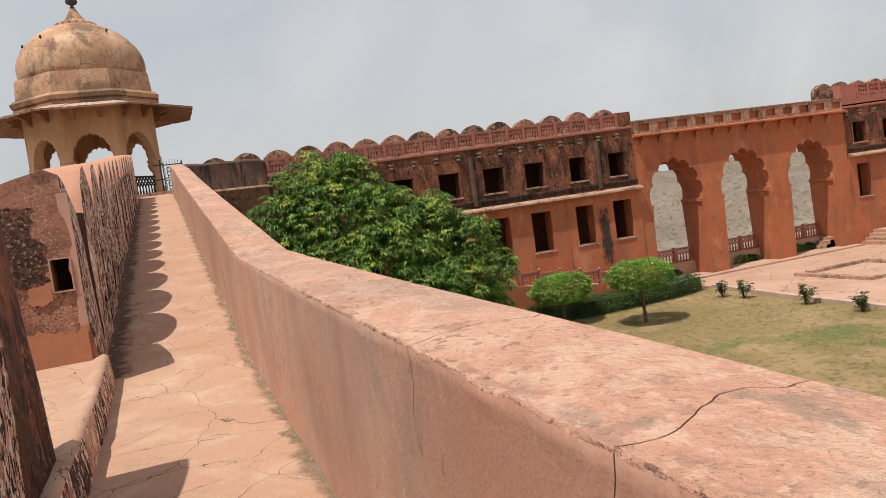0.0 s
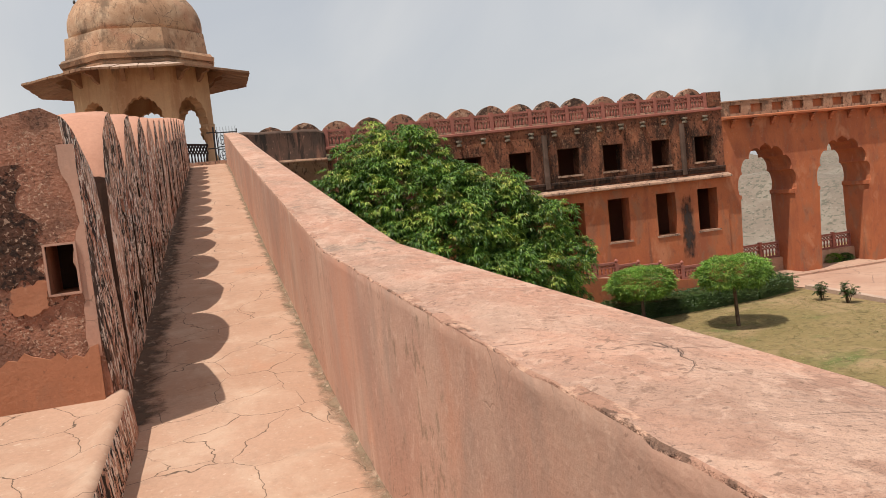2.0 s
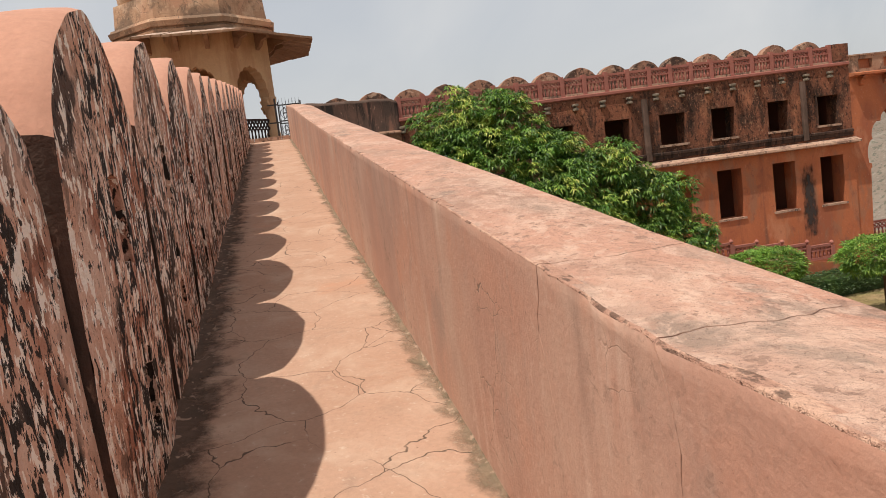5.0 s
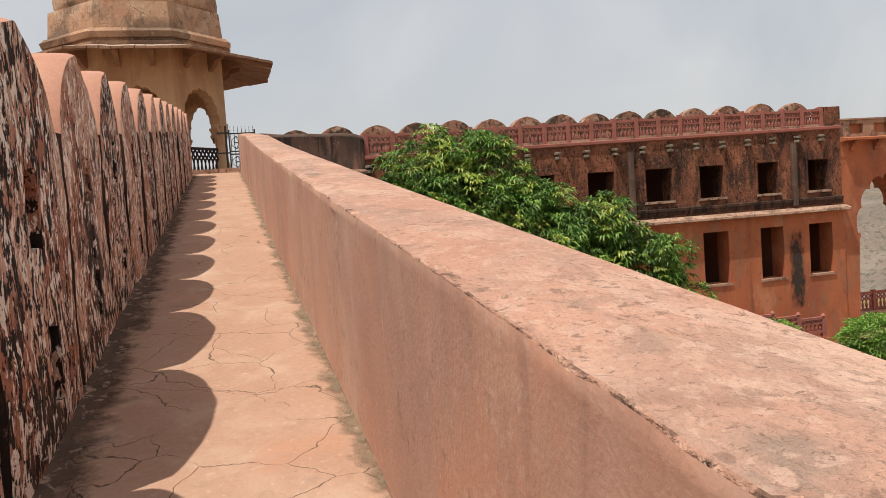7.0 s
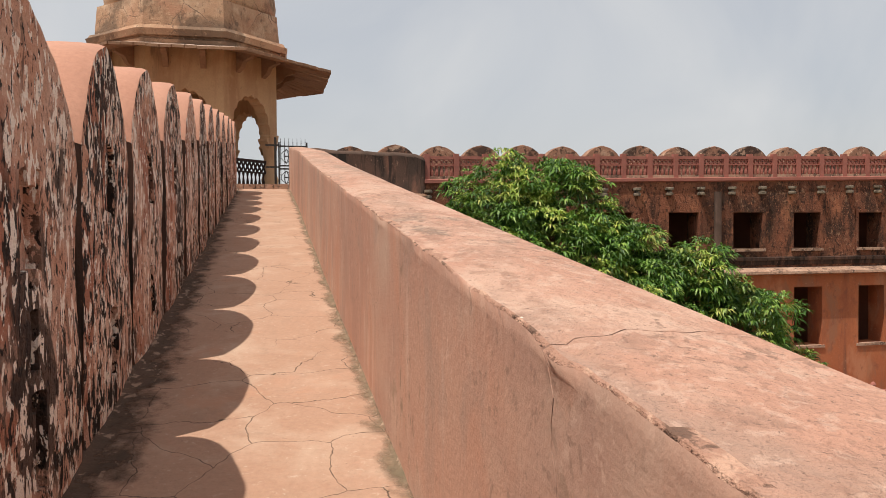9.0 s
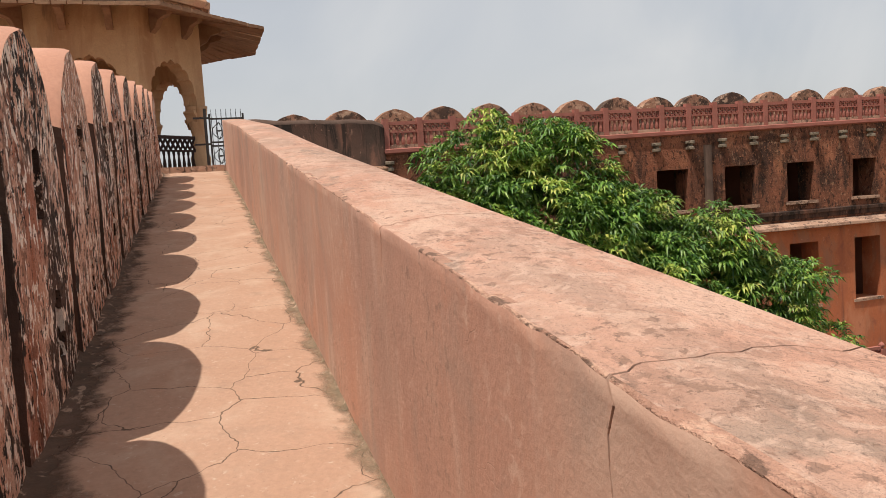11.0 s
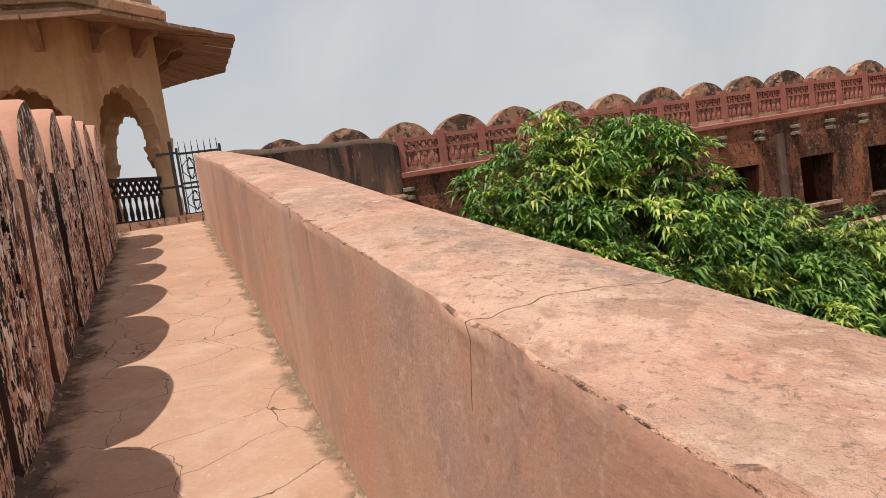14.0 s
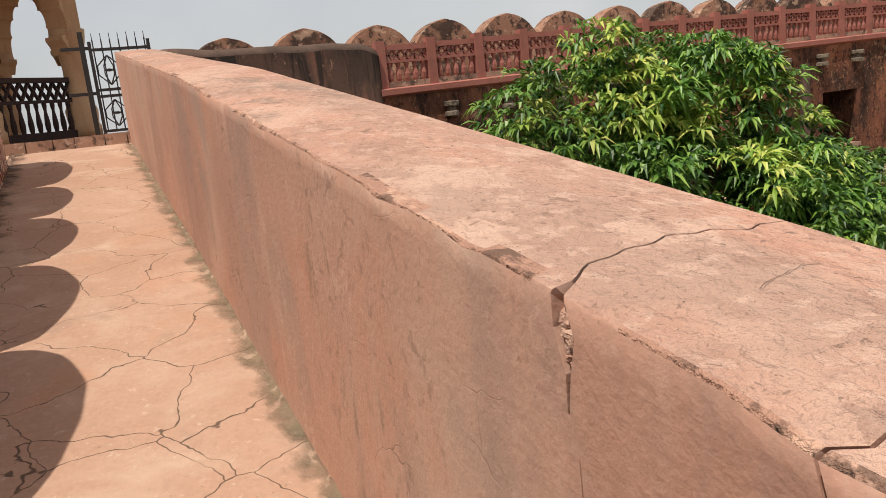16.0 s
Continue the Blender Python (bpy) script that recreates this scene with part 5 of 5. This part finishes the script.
    for t, r, z in ((-2.2, 2.1, 10.25), (-0.9, 1.98, 10.4), (-2.75, 2.2, 10.1)):
        bm = lathe(B(), [(0.02, 0), (0.05, 0.03), (0.045, 0.1), (0.02, 0.14)], 8, (CX + r * math.cos(t), CY + r * math.sin(t), z))
        sub("dome_hook", bm, FINIAL, "", True, None)


pavilion()
bpy.data.objects["domed_pavilion"].location = (-2.16, 35.0, 3.247)
bpy.data.objects["domed_pavilion"].scale = (0.983, 0.983, 0.983)


def landing():
    bm = B()
    slab(bm, [(-6.0, WALK_END + 0.004), (0.92, WALK_END + 0.004), (3.9, 30.6), (3.9, 42), (-6.0, 42)], lambda u, v, d: (u, v, d), -9, 3.16)
    tagged(part("pavement_landing", bm, PAVE), "raised landing under the domed pavilion", "pavement", kind="structure")
    top = empty("step", "long low step of pale stones at the head of the walk", "step", (-0.3, 29.5, 3.16))
    x = -1.6
    k = 0
    while x < 0.9:
        w = 0.26 + 0.05 * math.sin(k * 2.3)
        bm = B()
        box(bm, 0, 0, -0.12, w - 0.012, 0.34, 0.03 + 0.004 * math.sin(k))
        o = part("stone", bevelled(bm, 0.01, 1), LEDGE, top)
        o.matrix_parent_inverse = Matrix.Translation(top.location).inverted()
        o.matrix_basis = Matrix.Translation((x, 29.21, 3.22))
        x += w
        k += 1


landing()


def iron_gate():
    top = empty("iron_gate", "black iron gate with spikes and diamond ornament standing half open", "gate", (0.28, 30.6, 3.19))
    gx, gy, gz = 0.0, 0.0, 0.0

    def bar(bm, p, q, r=0.014):
        p, q = Vector(p), Vector(q)
        d = q - p
        m = d.to_track_quat("Z", "Y").to_matrix().to_4x4()
        m.translation = p
        g = bmesh.ops.create_cone(bm, cap_ends=True, segments=6, radius1=r, radius2=r, depth=d.length, matrix=m @ Matrix.Translation((0, 0, d.length / 2)))
        return g

    bm = B()
    W, H = 0.74, 1.22
    for z in (0.08, 0.52, 0.60, H - 0.12):
        box(bm, 0, -0.02, z, W, 0.02, z + 0.035)
    for x in (0, W - 0.04):
        box(bm, x, -0.022, 0.05, x + 0.04, 0.022, H)
    part("gate_frame", bm, IRON, top)
    n = 6
    bm = B()
    for i in range(n + 1):
        x = 0.06 + (W - 0.12) * i / n
        bar(bm, (x, 0, 0.1), (x, 0, H + 0.02), 0.009)
        bar(bm, (x, 0, H + 0.02), (x, 0, H + 0.10), 0.005)
    part("spiked_bars", bm, IRON, top)
    for z0, z1 in ((0.64, H - 0.14), (0.12, 0.52)):
        for i in range(2):
            bm = B()
            c = 0.2 + 0.34 * i
            zc, hz = (z0 + z1) / 2, (z1 - z0) * 0.42
            for w in (0.055, 0.13):
                pts = [(c, zc - hz), (c + w, zc - hz * 0.3), (c + w, zc + hz * 0.3), (c, zc + hz), (c - w, zc + hz * 0.3), (c - w, zc - hz * 0.3)]
                for p, q in zip(pts, pts[1:] + pts[:1]):
                    bar(bm, (p[0], 0, p[1]), (q[0], 0, q[1]), 0.008)
            lathe(bm, [(0.005, -0.02), (0.05, -0.01), (0.05, 0.01), (0.005, 0.02)], 8, (c, 0, zc))
            part("ornament", bm, IRON, top)
    bm = B()
    box(bm, -0.10, -0.03, 0.0, -0.04, 0.03, H + 0.12)
    box(bm, -0.32, -0.015, 0.56, 0.0, 0.015, 0.60)
    box(bm, -0.32, -0.015, H - 0.10, 0.0, 0.015, H - 0.06)
    part("gate_post", bm, IRON, top)


iron_gate()


# ---- garden ----
def patch(name, outline, z, m, label, category):
    bm = B()
    slab(bm, outline, lambda u, v, d: (u, v, d), z - 0.3, z)
    return tagged(part(name, bm, m), label, category, kind="structure")


patch("pavement_court", [(18.6, 28.9), (21.8, 28.6), (22.3, 27.4), (21.6, 22), (21.2, 17), (21.4, 5), (60, 5), (60, FY - 0.05), (18.6, FY - 0.05)], GROUND + 0.06, PAVE, "pale pink paved court before the arcade", "pavement")
bm = B()
for (xa, ya), (xb, yb) in zip([(22.3, 27.4), (21.6, 22), (21.2, 17)], [(21.6, 22), (21.2, 17), (21.4, 5)]):
    slab(bm, [(xa - 0.14, ya), (xa + 0.14, ya), (xb + 0.14, yb), (xb - 0.14, yb)], lambda u, v, d: (u, v, d), GROUND, GROUND + 0.16)
tagged(part("kerb_border", bm, EAVETOP), "pale stone kerb between lawn and court", "kerb", kind="structure")


def ramp():
    bm = B()
    line = [(7.5, -1.65 + 0.146 * 5.7 - 0.78), (18.2, -1.65 - 0.146 * 5.0 - 0.78), (18.2, GROUND - 0.2), (7.5, GROUND - 0.2)]
    slab(bm, line, lambda u, v, d: (u, d, v), 28.1, 28.45)
    tagged(part("wall_ramp", bm, RED), "red wall of the ramp before the long building", "wall", kind="structure")
    bm = B()
    slab(bm, [(7.5, line[0][1] - 0.1), (18.2, line[1][1] - 0.1), (18.2, GROUND - 0.2), (7.5, GROUND - 0.2)], lambda u, v, d: (u, d, v), 28.45, FY - 0.04)
    tagged(part("pavement_ramp", bm, PAVE), "paved ramp falling along the long building", "pavement", kind="structure")
    railing("stone_railing", 7.6, 18.1, 28.28, line[0][1] - 0.015, 0.52, 1.0, "red sandstone railing with round knobs beside the ramp", True, (0, -0.146))
    for k in range(6):
        bm = lathe(B(), [(0.09, 0), (0.10, 0.05), (0.06, 0.12), (0.05, 0.2)], 10)
        o = part("water_spout", bm, RED)
        o.matrix_basis = Matrix.Translation((8.5 + 1.6 * k, 28.12, -2.75 - 0.146 * 1.6 * k)) @ Matrix.Rotation(math.pi / 2, 4, "X")
        tagged(o, "round red water spout on the ramp wall", "spout", "spouts on the ramp wall")


ramp()


# ---- plants ----
def leaf(bm, at, way, length, width, droop, roll):
    """A long folded leaf of four triangles along way, bending down."""
    way = way.normalized()
    side = way.cross(Vector((0, 0, 1)))
    if side.length < 0.05:
        side = Vector((1, 0, 0))
    side = (Matrix.Rotation(roll, 3, way) @ side.normalized())
    p0 = at
    p1 = at + way * length * 0.5 + Vector((0, 0, -droop * 0.25 * length))
    p2 = at + way * length * 0.95 + Vector((0, 0, -droop * length))
    up = side.cross(way) * width * 0.22
    vs = [p0, p1 + side * width / 2 + up, p1 - side * width / 2 + up, p1, p2]
    return vs


def foliage(name, spots, m, parent, label, per=7, length=0.22, width=0.05, droop=0.5, seed=1, spread=1.0):
    rng = random.Random(seed)
    verts, faces = [], []
    for c, out in spots:
        for k in range(per):
            a = 2 * math.pi * (k + rng.random() * 0.7) / per
            e = rng.uniform(-0.15, 0.75)
            w = Vector((math.cos(a) * math.cos(e), math.sin(a) * math.cos(e), math.sin(e))) * spread + out * 0.7
            ln = length * rng.uniform(0.65, 1.25)
            q = leaf(None, c + w * 0.02, w, ln, width * rng.uniform(0.8, 1.2), droop * rng.uniform(0.4, 1.3), rng.uniform(-0.6, 0.6))
            i = len(verts)
            verts += [tuple(v) for v in q]
            faces += [(i, i + 1, i + 3), (i, i + 3, i + 2), (i + 1, i + 4, i + 3), (i + 3, i + 4, i + 2)]
    me = bpy.data.meshes.new(name)
    me.from_pydata(verts, [], faces)
    me.materials.append(m)
    ob = new(name, me)
    ob.parent = parent
    ob["label"] = label
    return ob


def limb(bm, p, q, r0, r1, seg=7, bend=0.15, seed=0):
    p, q = Vector(p), Vector(q)
    prev = None
    for i in range(seg + 1):
        s = i / seg
        c = p.lerp(q, s) + Vector((rnd((s * 2, seed, 0)), rnd((s * 2, seed, 5)), 0)) * bend * math.sin(math.pi * s) * (q - p).length
        r = r0 + (r1 - r0) * s
        ring = [bm.verts.new(c + Vector((math.cos(t), math.sin(t), 0)) * r) for t in (2 * math.pi * j / 8 for j in range(8))]
        if prev:
            for j in range(8):
                bm.faces.new((prev[j], prev[(j + 1) % 8], ring[(j + 1) % 8], ring[j]))
        prev = ring


def shell_spots(lobes, count, rng, floor_z=-99, inner=0.25):
    """Places near the skins of a heap of lumps, none of them deep inside another."""
    spots = []
    area = [r[0] * r[1] + r[1] * r[2] for _, r in lobes]
    while len(spots) < count:
        c, r = rng.choices(lobes, area)[0]
        d = Vector((rng.gauss(0, 1), rng.gauss(0, 1), rng.gauss(0.15, 1))).normalized()
        k = 1 - inner * rng.random() ** 2 + 0.10 * rnd(d * 3 + Vector(c), 1.0) * 2
        p = Vector((c[0] + d.x * r[0] * k, c[1] + d.y * r[1] * k, c[2] + d.z * r[2] * k))
        if p.z < floor_z:
            continue
        deep = False
        for c2, r2 in lobes:
            if c2 is not c and ((p.x - c2[0]) / r2[0]) ** 2 + ((p.y - c2[1]) / r2[1]) ** 2 + ((p.z - c2[2]) / r2[2]) ** 2 < 0.55:
                deep = True
                break
        if not deep:
            spots.append((p, d))
    return spots


def mango_tree():
    top = empty("mango_tree", "large mango tree with dense drooping bright green leaves", "tree", (6.8, 26.6, GROUND))
    inv = Matrix.Translation(top.location).inverted()
    lobes = [((4.9, 26.6, 2.55), (1.1, 1.2, 1.3)), ((6.2, 26.4, 2.35), (1.1, 1.2, 1.3)), ((5.6, 26.3, 1.3), (2.2, 2.0, 1.7)), ((3.9, 26.8, 1.4), (1.3, 1.3, 1.2)),
             ((7.2, 26.0, 1.0), (1.6, 1.6, 1.4)), ((6.4, 25.6, -0.3), (2.7, 2.2, 1.7)), ((8.3, 25.6, 0.4), (1.6, 1.7, 1.25)), ((8.95, 25.3, 0.85), (1.0, 1.0, 1.0)),
             ((9.9, 25.4, -0.1), (1.2, 1.4, 1.2)), ((9.6, 25.2, -1.4), (2.1, 1.8, 1.3)), ((4.4, 25.8, -0.6), (1.9, 1.8, 1.6)), ((10.4, 25.3, -1.25), (0.65, 0.9, 0.85)), ((10.3, 25.1, -2.3), (0.85, 1.1, 0.9)), ((7.8, 24.6, -1.6), (2.3, 1.6, 1.3))]
    rng = random.Random(11)
    bm = B()
    limb(bm, (6.8, 26.8, GROUND - 0.1), (6.7, 26.7, -2.0), 0.42, 0.32, 8, 0.05, 1)
    trunk = part("trunk", bm, TRUNK, top, "thick dark trunk", True)
    trunk.matrix_parent_inverse = inv
    for i, (c, r) in enumerate(lobes):
        bm = B()
        limb(bm, (6.7, 26.7, -2.1 + 0.02 * i), (c[0], c[1], c[2] + r[2] * 0.3), 0.16, 0.03, 9, 0.12, i * 2.3)
        o = part("limb", bm, TRUNK, top, "", True)
        o.matrix_parent_inverse = inv
    spots = []
    inset = [(c, tuple(max(0.3, a - 0.27) for a in r)) for c, r in lobes]
    for c, out in shell_spots(inset, 1050, rng, -3.3, 0.4):
        r = rng.uniform(0.2, 0.42)
        for k in range(int(42 * r)):  # a tuft of rosettes on each twig
            d = Vector((rng.gauss(0, 1), rng.gauss(0, 1), rng.gauss(0.35, 0.8))).normalized()
            d = (d + out * 0.5).normalized()
            spots.append((c + Vector((d.x * r * 1.15, d.y * r * 1.15, d.z * r * 0.8)), d))
    old, young = [], []
    for c, out in spots:
        shoots = rnd(c * 1.9 + Vector((3, 0, 0)), 1.0) + 0.6 * rnd(c * 6.0, 1.0)
        (young if shoots > 0.22 and out.z > -0.1 else old).append((c, out))
    for name, where, m, lab in (("crown", old, MANGO, "dense crown of long drooping leaves"), ("young_growth", young, YOUNG, "yellow-green young leaf tufts")):
        o = foliage(name, where, m, top, lab, 10, 0.215, 0.047, 0.75, 3)
        o.matrix_parent_inverse = inv


mango_tree()


def topiary(x, y, zc, rx, rz, lean):
    top = empty("topiary_tree", "small clipped round tree with bright green leaves on a thin trunk", "tree", (x, y, GROUND))
    tagged(top, group="clipped trees in the garden")
    inv = Matrix.Translation(top.location).inverted()
    bm = B()
    limb(bm, (x, y, GROUND - 0.1), (x + lean, y, zc), 0.07, 0.05, 8, 0.03, x)
    trunk = part("trunk", bm, TRUNK, top, "", True)
    trunk.matrix_parent_inverse = inv
    rng = random.Random(int(x * 10))
    lobes = [((x + lean, y, zc), (rx, rx, rz)), ((x + lean - 0.4 * rx, y - 0.1, zc + 0.15 * rz), (rx * 0.6, rx * 0.7, rz * 0.8)), ((x + lean + 0.45 * rx, y, zc + 0.1 * rz), (rx * 0.6, rx * 0.7, rz * 0.85))]
    spots = shell_spots(lobes, 1700, rng, zc - rz * 0.75, 0.3)
    crown = foliage("crown", spots, BRIGHT, top, "clipped leafy crown", 6, 0.15, 0.035, 0.5, int(x * 7))
    crown.matrix_parent_inverse = inv


topiary(14.15, 26.4, -2.62, 1.16, 0.60, 0.0)
topiary(16.0, 23.6, -2.22, 1.16, 0.55, -0.1)


def hedge(points, h, w, seed):
    top = empty("hedge", "dark green clipped hedge edging the lawn", "hedge", (*points[0], GROUND))
    inv = Matrix.Translation(top.location).inverted()
    rng = random.Random(seed)
    lobes = []
    for (xa, ya), (xb, yb) in zip(points, points[1:]):
        n = max(1, int(math.hypot(xb - xa, yb - ya) / 0.35))
        for i in range(n):
            s = i / n
            lobes.append(((xa + (xb - xa) * s, ya + (yb - ya) * s, GROUND + h * 0.5), (w * 0.62, w * 0.62, h * 0.52)))
    spots = [(p, d) for p, d in shell_spots(lobes, 3200, rng, GROUND, 0.2)]
    crown = foliage("leaves", spots, HEDGE, top, "small dark clipped leaves", 5, 0.10, 0.035, 0.2, seed)
    crown.matrix_parent_inverse = inv
    bm = B()
    for (xa, ya), (xb, yb) in zip(points, points[1:]):
        d = Vector((xb - xa, yb - ya, 0)).normalized()
        nn = Vector((-d.y, d.x, 0)) * w * 0.4
        slab(bm, [(xa + nn.x, ya + nn.y), (xa - nn.x, ya - nn.y), (xb - nn.x, yb - nn.y), (xb + nn.x, yb + nn.y)], lambda u, v, q: (u, v, q), GROUND, GROUND + h * 0.8)
    o = part("twig_mass", bm, HEDGE, top)
    o.matrix_parent_inverse = inv


hedge([(13.0, 27.3), (16.5, 27.2), (19.5, 27.4), (21.6, 28.0)], 0.72, 1.2, 21)


def rose_bush(x, y, s):
    top = empty("rose_bush", "small leafy rose bush in the flower border", "bush", (x, y, GROUND))
    tagged(top, group="bushes along the border")
    inv = Matrix.Translation(top.location).inverted()
    rng = random.Random(int(x * 31))
    bm = B()
    spots = []
    for i in range(9):
        a, e = rng.uniform(0, 6.28), rng.uniform(0.2, 0.9)
        q = Vector((x + math.cos(a) * e * 0.4 * s, y + math.sin(a) * e * 0.4 * s, GROUND + s * rng.uniform(0.6, 1.0)))
        limb(bm, (x, y, GROUND - 0.05), q, 0.018, 0.008, 4, 0.1, i)
        for k in range(9):
            f = rng.uniform(0.35, 1.0)
            spots.append((Vector((x, y, GROUND)).lerp(q, f) + Vector((rng.gauss(0, 0.07), rng.gauss(0, 0.07), rng.gauss(0, 0.05))), Vector((math.cos(a), math.sin(a), 0.3))))
    o = part("stems", bm, TRUNK, top)
    o.matrix_parent_inverse = inv
    o = foliage("leaves", spots, HEDGE if s < 0.9 else BRIGHT, top, "", 6, 0.10, 0.05, 0.3, int(x * 13))
    o.matrix_parent_inverse = inv


for x, y, s in ((20.8, 25.1, 0.7), (20.9, 24.0, 0.75), (20.9, 20.9, 0.75), (20.7, 18.4, 0.65), (20.6, 16.5, 0.7)):
    rose_bush(x, y, s)


def dry_tufts():
    rng = random.Random(4)
    spots = []
    for _ in range(5200):
        x, y = rng.uniform(9, 22), rng.uniform(8, 27)
        if x > 21.2 or rnd((x * 0.35, y * 0.35, 2.0), 1.0) < -0.15:
            continue
        spots.append((Vector((x, y, GROUND + 0.005)), Vector((0, 0, 0.9))))
    ob = foliage("grass_tufts", spots, GRASS, None, "", 5, 0.10, 0.012, 0.5, 9, 0.8)
    tagged(ob, "short dry grass tufts on the lawn", "grass", kind="stuff")


dry_tufts()


def arch_shrub(x, y, z, s, seed):
    top = empty("shrub", "low leafy green shrub growing by the arcade railing", "shrub", (x, y, z))
    tagged(top, group="shrubs by the arcade railing")
    rng = random.Random(seed)
    spots = shell_spots([((0, 0, s * 0.35), (s * 0.75, s * 0.35, s * 0.4)), ((s * 0.6, 0, s * 0.25), (s * 0.5, s * 0.3, s * 0.3))], 160, rng, 0.0, 0.4)
    foliage("leaves", spots, HEDGE if seed % 2 else BRIGHT, top, "", 6, 0.13, 0.045, 0.4, seed)
    bm = B()
    for i in range(4):
        limb(bm, (0.02 * i, 0, -0.02), (s * rng.uniform(-0.4, 0.8), rng.uniform(-0.1, 0.1), s * 0.5), 0.014, 0.006, 4, 0.1, i)
    part("stems", bm, TRUNK, top)


for k, (x, s) in enumerate(((22.0, 0.55), (23.3, 0.45), (27.6, 0.5), (28.3, 0.4), (31.4, 0.5), (32.2, 0.45))):
    arch_shrub(x, FY + 1.18, GROUND + 0.14, s, 30 + k)


def pool_handrail(x, y):
    """A bent steel tube standing by the pool's rim."""
    top = empty("pool_handrail", "bent grey steel tube handrail by the dry pool", "handrail", (x, y, GROUND + 0.06))
    for dy in (0.0, 0.55):
        bm = B()
        line = [(0, dy, -0.02), (0, dy, 0.55)] + [(0.35 - 0.35 * math.cos(a), dy, 0.55 + 0.3 * math.sin(a)) for a in (0.4, 0.8, 1.2, 1.57)] + [(0.8, dy, 0.75), (1.0, dy, 0.5), (1.0, dy, -0.02)]
        for p, q in zip(line, line[1:]):
            p, q = Vector(p), Vector(q)
            d = q - p
            m = d.to_track_quat("Z", "Y").to_matrix().to_4x4()
            m.translation = p + d / 2
            bmesh.ops.create_cone(bm, cap_ends=True, segments=8, radius1=0.022, radius2=0.022, depth=d.length + 0.01, matrix=m)
        part("rail", bm, STEEL, top)


pool_handrail(29.8, 24.2)
